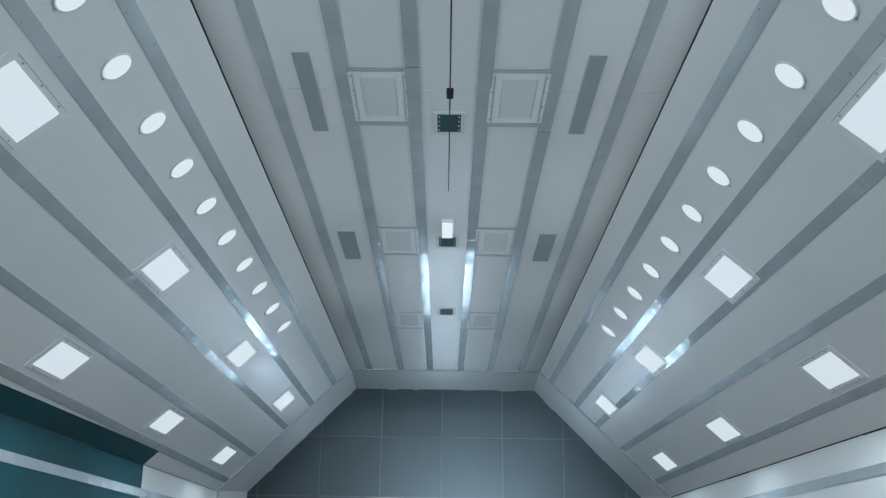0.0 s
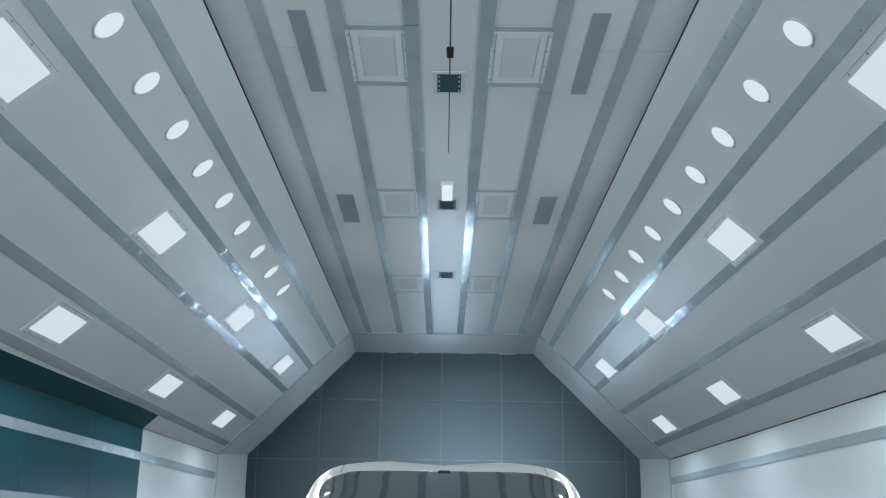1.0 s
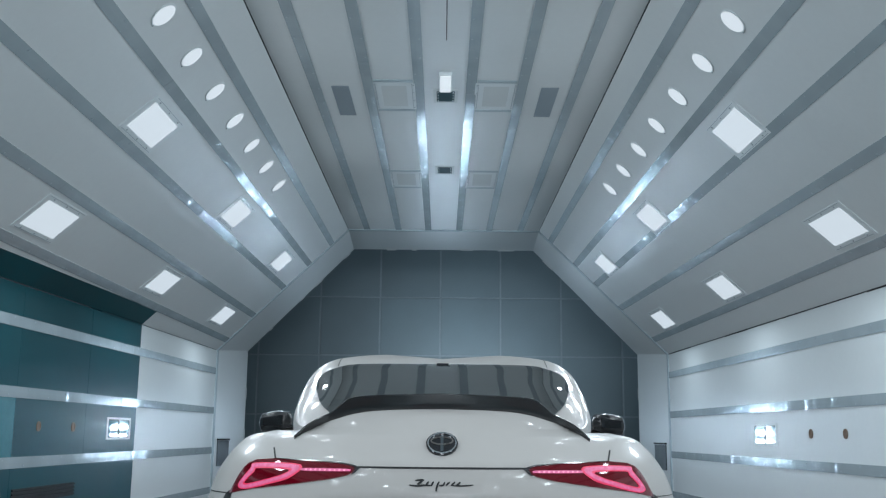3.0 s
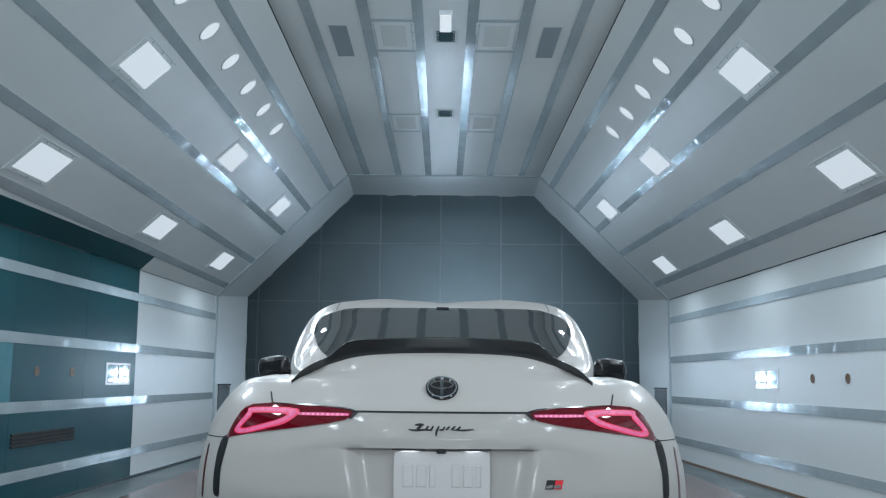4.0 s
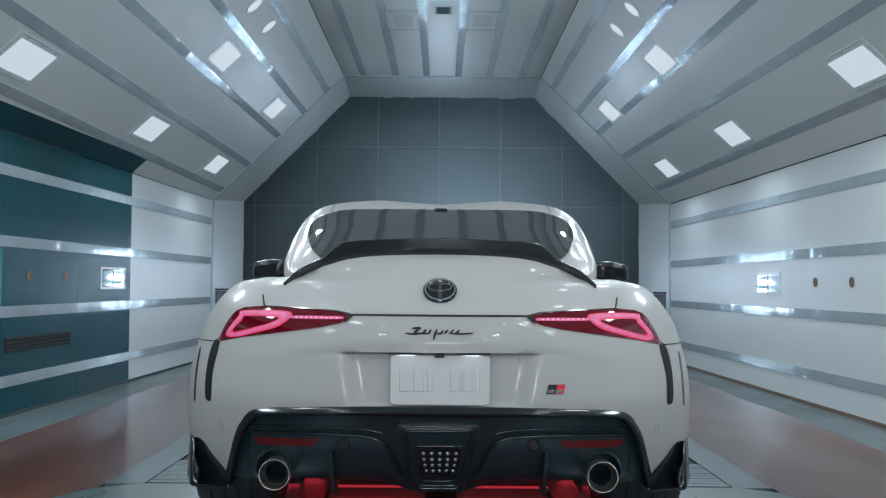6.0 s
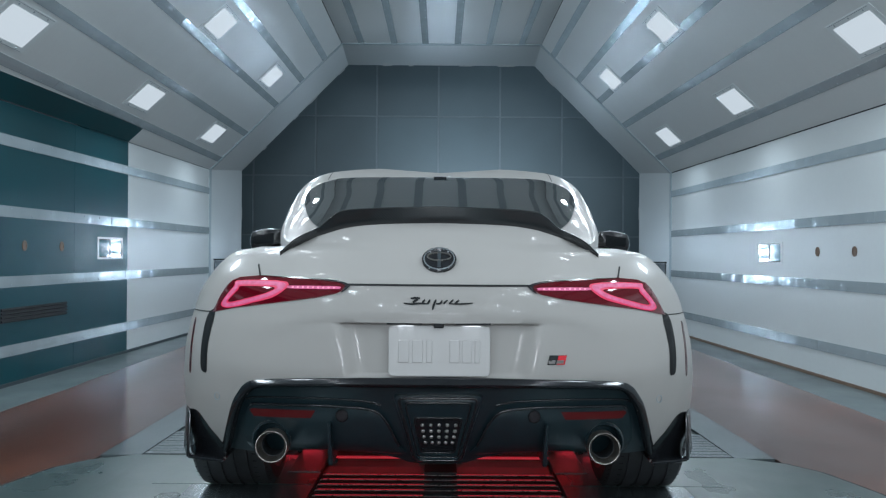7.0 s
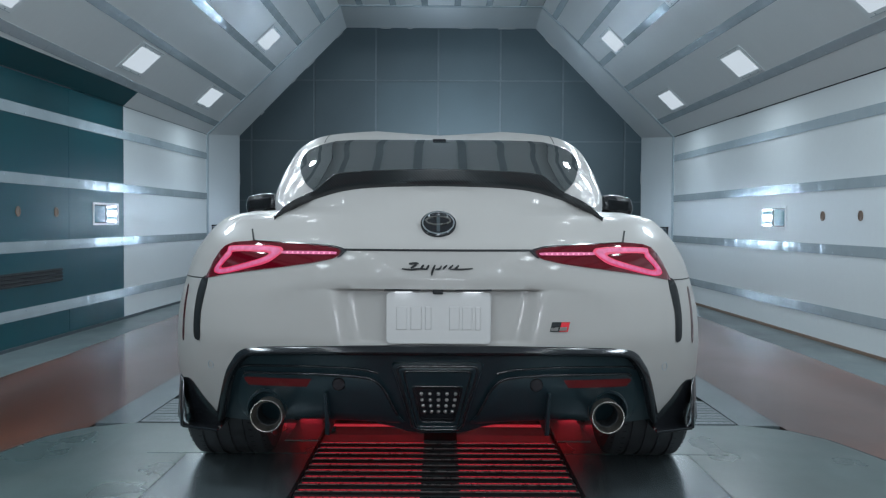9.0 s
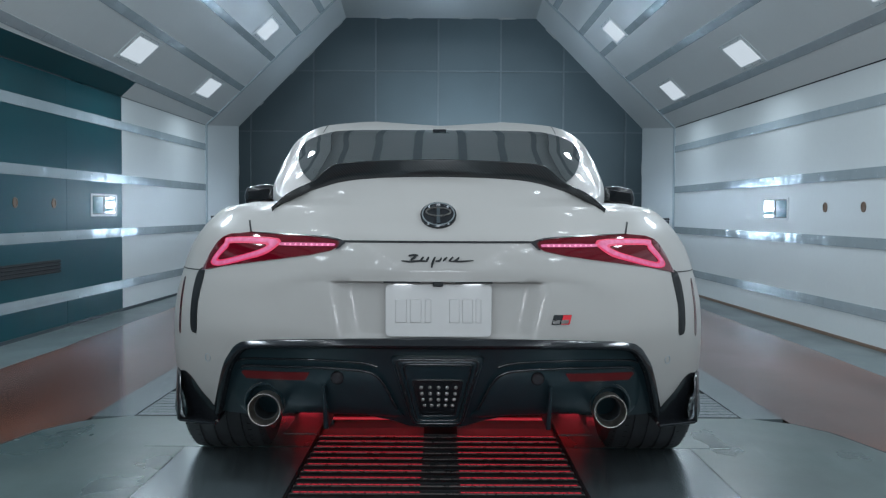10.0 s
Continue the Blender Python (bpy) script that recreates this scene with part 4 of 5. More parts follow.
vs = [[bm.verts.new((c := cabin(y, math.pi * k / 56)) if 0 < k < 56 else Vector((math.copysign(roof_w(y), 28 - k), y, 0.880))) for k in range(57)] for y in ys]
for i in range(70):
    for k in range(56):
        c = (vs[i][k].co + vs[i][k + 1].co + vs[i + 1][k + 1].co + vs[i + 1][k].co) / 4
        if 0.52 < c.y < 1.27 and abs(c.x) < glass_w(c.y) - 0.035:
            continue
        bm.faces.new((vs[i][k], vs[i][k + 1], vs[i + 1][k + 1], vs[i + 1][k]))
bm.faces.new(vs[0])
part("cabin", bm, PAINT, car, "pearl white roof and pillars with a double bubble", smooth=50)

# rear window
bm = bmesh.new()
vs = []
for i in range(41):
    y = 0.46 + 0.87 * i / 40
    vs.append([bm.verts.new(cabin_x(y, glass_w(y) * (k / 20 - 1), 0.004)) for k in range(41)])
for i in range(40):
    for k in range(40):
        bm.faces.new((vs[i][k], vs[i][k + 1], vs[i + 1][k + 1], vs[i + 1][k]))
part("rear_window", bm, TINT, car, "dark tinted rear window", smooth=True)
bm = bmesh.new()
hexa(bm, [(-0.50, 0.46, 0.86), (0.50, 0.46, 0.86), (0.54, 1.7, 0.86), (-0.54, 1.7, 0.86), (-0.45, 0.46, 0.89), (0.45, 0.46, 0.89), (0.50, 1.7, 0.93), (-0.50, 1.7, 0.93)])
part("parcel_shelf", bm, GASKET, car, "black luggage shelf seen through the rear window")
bm = bmesh.new()
vs = []
for i in range(21):
    y = 2.36 + 0.68 * i / 20
    vs.append([bm.verts.new(cabin_x(y, roof_w(y) * 0.86 * (k / 20 - 1), 0.004)) for k in range(41)])
for i in range(20):
    for k in range(40):
        bm.faces.new((vs[i][k], vs[i][k + 1], vs[i + 1][k + 1], vs[i + 1][k]))
part("windscreen", bm, TINT, car, "dark tinted windscreen", smooth=True)
for side in (-1, 1):
    bm = bmesh.new()
    vs = []
    for i in range(25):
        y = 1.45 + 1.3 * i / 24
        top = 0.62 * min(1, (i + 3) / 12) * min(1, (27 - i) / 9)
        vs.append([])
        for k in range(9):
            c = cabin(y, 0.08 + (top - 0.08) * k / 8)
            vs[-1].append(bm.verts.new((side * (c.x + 0.004), c.y, c.z)))
    for i in range(24):
        for k in range(8):
            bm.faces.new((vs[i][k], vs[i][k + 1], vs[i + 1][k + 1], vs[i + 1][k]))
    part("side_window", bm, TINT, car, "dark tinted side window", smooth=True)

# short antenna and roof joint lines
for side in (-1, 1):
    bm = bmesh.new()
    for k in range(12):
        y = 1.34 + 0.09 * k
        bar(bm, cabin_x(y, side * (0.478 + 0.004 * k), 0.0005), cabin_x(y + 0.09, side * (0.482 + 0.004 * k), 0.0005), (0, 0, 1), 0.003, 0.001)
    part("roof_joint", bm, GASKET, car, "thin dark roof joint")
bm = bmesh.new()
for k in range(8):
    a, b = -0.027 + 0.054 * k / 8, -0.027 + 0.054 * (k + 1) / 8
    bar(bm, (a, 1.315, roof(a, 1.315) + 0.002), (b, 1.315, roof(b, 1.315) + 0.002), (0, -1, 0.4), 0.010, 0.008)
part("high_brake_lamp", bm, GLOSS, car, "dark unlit high brake lamp")

# carbon ducktail spoiler
top_h = pchip([0, 0.13, 0.237, 0.2855, 0.323, 0.3475, 0.367, 0.392, 0.433, 0.48, 0.515], [0.045, 0.044, 0.046, 0.049, 0.051, 0.043, 0.033, 0.021, 0.017, 0.015, 0.006])
tip_y = pchip([0, 0.40, 0.433, 0.465, 0.49, 0.515], [0.40, 0.399, 0.400, 0.388, 0.364, 0.331])
bm = bmesh.new()
prof = []
for k in range(81):
    x = 0.515 * (k / 40 - 1)
    z0 = low_z(abs(x))
    y0 = min(tail(x, z0), tip_y(abs(x)))
    h = top_h(abs(x))
    lip = min(1, h / 0.06)
    f = 0.012 * min(1, max(0.4, (0.515 - abs(x)) / 0.05))
    ring_pts = [(y0 + 0.03, z0 - 0.014), (y0 - 0.6 * f, z0 - 0.6 * f), (y0 - f, z0 - 0.001), (y0 - f - 0.08 * h, z0 + h * 0.35), (y0 - f - 0.17 * h, z0 + h * 0.75), (y0 - f - 0.21 * h, z0 + h * 0.97),
                (y0 - 0.75 * f - 0.20 * h, z0 + h * 1.02), (y0 + 0.006, z0 + h * 1.02), (y0 + 0.05 * lip + 0.01, z0 + h * 0.85), (y0 + 0.20 * lip + 0.015, z0 + h * 0.3)]
    prof.append([bm.verts.new((x, y, z)) for y, z in ring_pts])
for a, b in zip(prof, prof[1:]):
    for k in range(len(a) - 1):
        bm.faces.new((a[k], a[k + 1], b[k + 1], b[k]))
lip_line = [(row[5].co + row[6].co) / 2 for row in prof]
spoiler = part("spoiler", bm, CARBON, car, "glossy carbon fibre ducktail spoiler", smooth=40)
bm = bmesh.new()
rows_ = []
for k, p in enumerate(lip_line):
    t = (lip_line[min(len(lip_line) - 1, k + 1)] - lip_line[max(0, k - 1)]).normalized()
    u = t.cross(Vector((0, 1, 0))).normalized()
    w = t.cross(u)
    rows_.append([bm.verts.new(p + (u * math.cos(q * math.tau / 8) + w * math.sin(q * math.tau / 8)) * 0.0022) for q in range(8)])
for p, q in zip(rows_, rows_[1:]):
    for i in range(8):
        bm.faces.new((p[i], p[(i + 1) % 8], q[(i + 1) % 8], q[i]))
part("lip", bm, GLOSS, spoiler, "lacquered rounded upper edge", smooth=60)

# joint lines of the lid
bm = bmesh.new()
for k in range(40):
    a, b = -0.275 + 0.55 * k / 40, -0.275 + 0.55 * (k + 1) / 40
    bar(bm, (a, tail(a, 0.799) - 0.0005, 0.799), (b, tail(b, 0.799) - 0.0005, 0.799), (0, -1, 0.35), 0.006, 0.002)
part("lid_joint", bm, GASKET, car, "dark lid joint")
for side in (-1, 1):
    bm = bmesh.new()
    for k in range(5):
        za, zb = 0.822 + 0.034 * k / 5, 0.822 + 0.034 * (k + 1) / 5
        xa, xb = 0.571 + 0.016 * k / 5, 0.571 + 0.016 * (k + 1) / 5
        bar(bm, (side * xa, tail(xa, za) - 0.001, za), (side * xb, tail(xb, zb) - 0.001, zb), (0, -1, 0.6), 0.005, 0.002)
    part("lid_joint", bm, GASKET, car, "dark lid joint")

    # joint between bumper and wing
    bm = bmesh.new()
    for k in range(8):
        xa, xb = 0.748 + 0.115 * k / 8, 0.748 + 0.115 * (k + 1) / 8
        za, zb = 0.699 - 0.004 * k / 8, 0.699 - 0.004 * (k + 1) / 8
        bar(bm, (side * xa, tail(xa, za) - 0.0008, za), (side * xb, tail(xb, zb) - 0.0008, zb), (side * 0.6, -0.8, 0.1), 0.003, 0.0015)
    part("bumper_joint", bm, GASKET, car, "thin dark bumper joint")

# tail lamps
for side in (-1, 1):
    lamp_ob = skin("tail_lamp", LAMP_EDGE, 0.004, LENSRED, car, "lit red tail lamp", side=side, thick=0.02)
    outer = [(0.700, 0.741), (0.662, 0.783), (0.643, 0.802), (0.480, 0.801), (0.508, 0.767), (0.584, 0.742), (0.669, 0.7205), (0.701, 0.723)]
    inn = [(0.683, 0.7443), (0.650, 0.7775), (0.636, 0.7915), (0.507, 0.7915), (0.5275, 0.7705), (0.592, 0.7505), (0.664, 0.7315), (0.687, 0.7315)]
    wide_o = [(0.708, 0.737), (0.668, 0.788), (0.647, 0.8075), (0.464, 0.8075), (0.498, 0.757), (0.580, 0.733), (0.667, 0.7145), (0.709, 0.7165)]
    wide_i = [(0.669, 0.747), (0.644, 0.770), (0.630, 0.782), (0.527, 0.782), (0.540, 0.7725), (0.598, 0.756), (0.661, 0.741), (0.674, 0.741)]
    mid = lambda p, q: [((xa + xb) / 2, (za + zb) / 2) for (xa, za), (xb, zb) in zip(p, q)]
    wide_o, wide_i = mid(outer, wide_o), mid(inn, wide_i)
    skin("loop_glow", curve(wide_o, 4), 0.006, HALO, lamp_ob, "red glow round the light loop", side=side, thick=0.003, hole=curve(wide_i, 4))
    skin("light_loop", curve(outer, 4), 0.0075, PINK, lamp_ob, "glowing pink light loop", side=side, thick=0.004, hole=curve(inn, 4))
    skin("light_bar", curve([(0.300, 0.7875), (0.31, 0.7935), (0.458, 0.793), (0.468, 0.789), (0.455, 0.7845), (0.31, 0.7855)], 3), 0.0075, PINK, lamp_ob, "glowing pink light bar", side=side, thick=0.004)
    for k in range(9):
        x = 0.318 + 0.0165 * k
        bm = bmesh.new()
        disc(bm, (side * x, tail(x, 0.789) - 0.0076, 0.789), (side * 0.3, -1, 0), 0.0030, 0.0012, 10)
        part("led", bm, LED, lamp_ob, "bright light point")
    skin("black_edge", curve([(0.270, 0.799), (0.305, 0.811), (0.40, 0.8172), (0.56, 0.8225), (0.56, 0.820), (0.40, 0.8142), (0.31, 0.806), (0.284, 0.7955), (0.296, 0.777), (0.287, 0.779), (0.272, 0.792)], 2), 0.006, GLOSS, lamp_ob, "gloss black lamp edge", side=side, thick=0.02)
    # air slit below the lamp and thin side marker
    skin("air_slit", curve([(0.732, 0.700), (0.760, 0.697), (0.776, 0.65), (0.783, 0.58), (0.781, 0.515), (0.766, 0.503), (0.754, 0.513), (0.752, 0.60)], 3), 0.003, GASKET, car, "black air slit", side=side)
    skin("side_marker", curve([(0.828, 0.662), (0.837, 0.662), (0.842, 0.58), (0.844, 0.496), (0.835, 0.496), (0.832, 0.58)], 3), 0.003, LENSDARK, car, "thin red side marker", side=side)
    bm = bmesh.new()
    ring(bm, (side * 0.713, tail(0.713, 0.431) - 0.001, 0.431), (side * 0.8, -1, 0), 0.0115, 0.013, 0.0015, 20)
    part("parking_sensor", bm, PATCH, car, "painted parking sensor ring")

# emblem, lettering shapes, badge


def on_lid(x, z, off=0.0):
    e = 1e-3
    n = Vector((tail(x + e, z) - tail(x - e, z), -2 * e, tail(x, z + e) - tail(x, z - e))) / (2 * e)
    n = Vector((n.x, -1, n.z)).normalized()
    return Vector((x, tail(x, z), z)) + n * off, n


def oval(bm, a, b, a2, b2, h0, h1, seg=40, up=0.0):
    """An oval ring, or a disc when the inner radii are zero, on the lid round the emblem's middle."""
    c, n = on_lid(0, 0.873)
    u, v = Vector((1, 0, 0)), n.cross(Vector((1, 0, 0))).normalized()
    c = c + v * up
    rows_ = []
    for ra, rb, h in ((a2, b2, h0), (a, b, h0), (a, b, h1), (a2, b2, h1)):
        rows_.append([bm.verts.new(c + u * ra * math.cos(k * math.tau / seg) + v * rb * math.sin(k * math.tau / seg) + n * h) for k in range(seg)])
    for i in range(4):
        for k in range(seg):
            bm.faces.new((rows_[i][k], rows_[i][(k + 1) % seg], rows_[(i + 1) % 4][(k + 1) % seg], rows_[(i + 1) % 4][k]))


bm = bmesh.new()
oval(bm, 0.0525, 0.0535, 0.0485, 0.0495, 0.0, 0.007)
emblem = part("emblem", bm, GLOSS, car, "oval chrome emblem with a dark field and a black rim", smooth=30)
bm = bmesh.new()
oval(bm, 0.0485, 0.0495, 0.0445, 0.0445, 0.0, 0.010)
part("ring", bm, CHROME, emblem, "bright chrome ring", smooth=30)
bm = bmesh.new()
oval(bm, 0.0450, 0.0450, 0.0005, 0.0005, 0.0, 0.005)
part("field", bm, GLOSS, emblem, "gloss black field")
bm = bmesh.new()
oval(bm, 0.038, 0.019, 0.034, 0.0152, 0.004, 0.008, up=0.012)
part("inner_oval", bm, RIMSTEEL, emblem, "thin dim chrome oval", smooth=30)
c, n = on_lid(0, 0.873)
up_ = n.cross(Vector((1, 0, 0))).normalized()
bm = bmesh.new()
bar(bm, c - up_ * 0.036 + n * 0.0055, c + up_ * 0.036 + n * 0.0055, n, 0.010, 0.002)
part("upright_bar", bm, SATINGREY, emblem, "dim upright bar")


def brush(pts, width, height=0.004):
    """A flowing stroke on the lid through a few points (x, z), thick in the middle and thin at its ends."""
    line = open_curve(pts, 5)
    bm = bmesh.new()
    rows_ = []
    for k, (x, z) in enumerate(line):
        p, n = on_lid(x, z)
        q, r = line[max(0, k - 1)], line[min(len(line) - 1, k + 1)]
        d = (on_lid(*r)[0] - on_lid(*q)[0]).normalized()
        w = d.cross(n).normalized() * width * (0.30 + 0.70 * math.sin(math.pi * (k + 0.5) / len(line)) ** 0.6) / 2
        rows_.append([bm.verts.new(c) for c in (p - w, p + w, p + w + n * height, p - w + n * height)])
    for a, b in zip(rows_, rows_[1:]):
        for k in range(4):
            bm.faces.new((a[k], a[(k + 1) % 4], b[(k + 1) % 4], b[k]))
    bm.faces.new(rows_[0])
    bm.faces.new(rows_[-1][::-1])
    return bm


script = new("lettering")
script.parent = car
tagged(script, "black flowing script strokes")
for pts, w in (([(-0.056, 0.7605), (-0.066, 0.7615), (-0.084, 0.760)], 0.006),
               ([(-0.078, 0.748), (-0.068, 0.754), (-0.062, 0.759)], 0.007),
               ([(-0.104, 0.7455), (-0.080, 0.7435), (-0.056, 0.7455), (-0.030, 0.7445)], 0.0055),
               ([(-0.050, 0.745), (-0.046, 0.751), (-0.041, 0.757)], 0.006),
               ([(-0.034, 0.744), (-0.030, 0.750), (-0.026, 0.757)], 0.006),
               ([(-0.018, 0.727), (-0.015, 0.742), (-0.008, 0.757)], 0.0065),
               ([(-0.008, 0.745), (0.004, 0.746), (0.010, 0.755)], 0.0055),
               ([(0.014, 0.745), (0.020, 0.751), (0.026, 0.756)], 0.0055),
               ([(0.030, 0.745), (0.037, 0.751), (0.043, 0.757)], 0.0055),
               ([(0.046, 0.745), (0.054, 0.750), (0.060, 0.756)], 0.006),
               ([(0.034, 0.745), (0.060, 0.7445), (0.080, 0.7455), (0.101, 0.7475)], 0.0045)):
    part("stroke", brush(pts, w), GASKET, script)

badge = skin("badge", [(0.334, 0.591), (0.388, 0.590), (0.381, 0.562), (0.327, 0.563)], 0.004, GLOSS, car, "small black and red slanted badge", thick=0.006, smooth=False, depth=tail_real)
skin("red_field", [(0.362, 0.5900), (0.3875, 0.5895), (0.3805, 0.5625), (0.355, 0.563)], 0.006, BADGERED, badge, "red half", thick=0.003, smooth=False, depth=tail_real)
for q in ([(0.332, 0.576), (0.353, 0.576), (0.3505, 0.566), (0.3295, 0.566)], [(0.357, 0.576), (0.379, 0.576), (0.3765, 0.566), (0.3545, 0.566)]):
    skin("silver_bar", q, 0.008, RIMSTEEL, badge, "silver bar", thick=0.003, smooth=False, depth=tail_real)

# number plate, embossed marks left as plain bars
bm = bmesh.new()
PX = 0.002
box(bm, -0.1525 + PX, 0.1525 + PX, 0.086, 0.093, 0.527, 0.679)
bmesh.ops.bevel(bm, geom=[e for e in bm.edges if abs(e.verts[0].co.y - e.verts[1].co.y) > 0.003], offset=0.014, segments=5, profile=0.5, affect="EDGES")
bmesh.ops.bevel(bm, geom=[e for e in bm.edges if e.verts[0].co.y < 0.0865 and e.verts[1].co.y < 0.0865], offset=0.002, segments=1, profile=0.5, affect="EDGES")
plate = part("number_plate", bm, WHITEPLATE, car, "plain white embossed number plate", smooth=30)
for x, w in ((-0.105, 0.032), (-0.063, 0.032), (-0.028, 0.018), (0.048, 0.030), (0.085, 0.030), (0.116, 0.016)):
    bm = bmesh.new()
    box(bm, x - w / 2, x + w / 2, 0.0838, 0.0880, 0.568, 0.636)
    bmesh.ops.bevel(bm, geom=bm.edges[:], offset=0.0020, segments=2, profile=0.5, affect="EDGES")
    part("raised_bar", bm, PLATEBAR, plate)
bm = bmesh.new()
box(bm, -0.015, 0.015, 0.064, 0.11, 0.673, 0.6868)
bmesh.ops.bevel(bm, geom=bm.edges[:], offset=0.003, segments=2, profile=0.5, affect="EDGES")
part("camera_pod", bm, GASKET, car, "small black reversing camera pod")
for side in (-1, 1):
    bm = bmesh.new()
    box(bm, *sorted((side * 0.05, side * 0.155)), 0.0755, 0.11, 0.6840, 0.6875)
    box(bm, *sorted((side * 0.05, side * 0.155)), 0.0715, 0.0752, 0.6828, 0.6875)
    housing = part("plate_lamp", bm, GASKET, car, "thin black plate lamp housing")
    bm = bmesh.new()
    box(bm, *sorted((side * 0.075, side * 0.125)), 0.0765, 0.098, 0.6829, 0.6838)
    part("lamp_lens", bm, PLATELAMP, housing, "small lit plate lamp")

# ---------------------------------------------------------------- diffuser


def diff(x, z):
    return tail(min(abs(x), 0.74), z) + 0.034


floor_edge = [(0.70, 0.24), (0.58, 0.245), (0.40, 0.272), (0.22, 0.272), (0.13, 0.252), (0.09, 0.234), (0.04, 0.229)]
outline = BLACK_EDGE + floor_edge + [(-x, z) for x, z in floor_edge[::-1]] + [(-x, z) for x, z in BLACK_EDGE[:0:-1]]
diffuser = skin("diffuser", outline, 0.0, SATIN, car, "satin black rear diffuser", depth=diff, thick=0.10, step=0.03)
IN_EDGE = [(0, 0.492), (0.283, 0.490), (0.44, 0.483), (0.545, 0.474), (0.580, 0.463), (0.606, 0.438), (0.630, 0.400), (0.655, 0.335), (0.682, 0.262), (0.70, 0.230)]
lip_o = [(-x, z) for x, z in BLACK_EDGE[::-1]] + BLACK_EDGE[1:]
lip_i = [(-x, z) for x, z in IN_EDGE[::-1]] + IN_EDGE[1:]
bm = bmesh.new()
rws = []
for (xo, zo), (xi, zi) in zip(lip_o, lip_i):
    pts = []
    for t, push in ((0, 0.014), (0, 0.004), (0.10, -0.001), (0.55, -0.013), (0.75, -0.012), (0.95, 0.002), (1, 0.045)):
        x, z = xo + (xi - xo) * t, zo + (zi - zo) * t
        pts.append((x, tail(x, z) + push, z))
    rws.append(pts)
fine = []
for i in range(len(rws) - 1):
    for s in range(5):
        row = []
        for k in range(7):
            p = [Vector(rws[min(max(i + j, 0), len(rws) - 1)][k]) for j in (-1, 0, 1, 2)]
            t = s / 5
            row.append(0.5 * ((2 * p[1]) + (p[2] - p[0]) * t + (2 * p[0] - 5 * p[1] + 4 * p[2] - p[3]) * t * t + (3 * p[1] - p[0] - 3 * p[2] + p[3]) * t ** 3))
        fine.append(row)
fine.append([Vector(q) for q in rws[-1]])
vs = [[bm.verts.new(q) for q in row] for row in fine]
for a, b in zip(vs, vs[1:]):
    for k in range(6):
        bm.faces.new((a[k], a[k + 1], b[k + 1], b[k]))
part("gloss_lip", bm, GLOSS, diffuser, "gloss black lip", smooth=45)

for side in (-1, 1):
    panel = [(0.600, 0.408), (0.575, 0.418), (0.36, 0.427), (0.235, 0.424), (0.185, 0.412), (0.155, 0.378), (0.120, 0.300), (0.105, 0.268), (0.23, 0.275), (0.41, 0.272), (0.58, 0.25), (0.625, 0.29), (0.622, 0.36)]
    skin("side_panel", curve(panel, 3), 0.018, SATIN, diffuser, "satin black raised panel", side=side, depth=diff, thick=0.02, bevel=0.005)
    skin("reflector", [(0.597, 0.397), (0.588, 0.403), (0.376, 0.412), (0.392, 0.386), (0.582, 0.378)], 0.0205, LENSDARK, diffuser, "dark red reflector", side=side, depth=diff, thick=0.01, smooth=False)
    bm = bmesh.new()
    c = Vector((side * 0.293, diff(0.293, 0.400) - 0.017, 0.400))
    disc(bm, c, (0, -1, -0.1), 0.0165, 0.007, 20)
    sensor = part("parking_sensor", bm, GLOSS, diffuser, "round black parking sensor", smooth=30)
    bm = bmesh.new()
    ring(bm, c, (0, -1, -0.1), 0.0172, 0.0195, 0.006, 20)
    part("sensor_ring", bm, DIMMIRROR, sensor, "thin gloss ring", smooth=30)
    bm = bmesh.new()
    x = side * 0.332
    hexa(bm, [(x - 0.007, 0.20, 0.235), (x + 0.007, 0.20, 0.235), (x + 0.007, 0.40, 0.245), (x - 0.007, 0.40, 0.245),
              (x - 0.004, 0.135, 0.375), (x + 0.004, 0.135, 0.375), (x + 0.004, 0.30, 0.375), (x - 0.004, 0.30, 0.375)])
    bmesh.ops.bevel(bm, geom=bm.edges[:], offset=0.002, segments=2, profile=0.5, affect="EDGES")
    part("fin", bm, SATIN, diffuser, "upright black fin", smooth=40)

# rolled edges that catch the light


def bead(name, pts, off, r, parent, label, closed=False, material=GLOSS):
    """A thin rounded edge along a line (x, z) on the diffuser."""
    line = [Vector((x, diff(x, z) - off, z)) for x, z in pts]
    bm = bmesh.new()
    rows_ = []
    n = len(line)
    for k, p in enumerate(line):
        a, c = (line[k - 1], line[(k + 1) % n]) if closed else (line[max(0, k - 1)], line[min(n - 1, k + 1)])
        t = (c - a).normalized()
        u = t.cross(Vector((0, 1, 0))).normalized()
        w = t.cross(u)
        rows_.append([bm.verts.new(p + (u * math.cos(q * math.tau / 8) + w * math.sin(q * math.tau / 8)) * r) for q in range(8)])
    for k in range(n if closed else n - 1):
        p, q = rows_[k], rows_[(k + 1) % n]
        for i in range(8):
            bm.faces.new((p[i], p[(i + 1) % 8], q[(i + 1) % 8], q[i]))
    return part(name, bm, material, parent, label, smooth=60)


for side in (-1, 1):
    top = [(0.596, 0.410), (0.575, 0.418), (0.47, 0.4235), (0.36, 0.427), (0.235, 0.424), (0.185, 0.412), (0.155, 0.378), (0.135, 0.333), (0.120, 0.300)]
    bead("panel_edge", [(side * x, z) for x, z in open_curve(top)], 0.0135, 0.0042, diffuser, "rounded gloss edge")
    step = [(0.612, 0.428), (0.58, 0.438), (0.47, 0.4455), (0.36, 0.449), (0.23, 0.446), (0.175, 0.435)]
    bead("step_edge", [(side * x, z) for x, z in open_curve(step)], 0.001, 0.0035, diffuser, "rounded gloss edge")

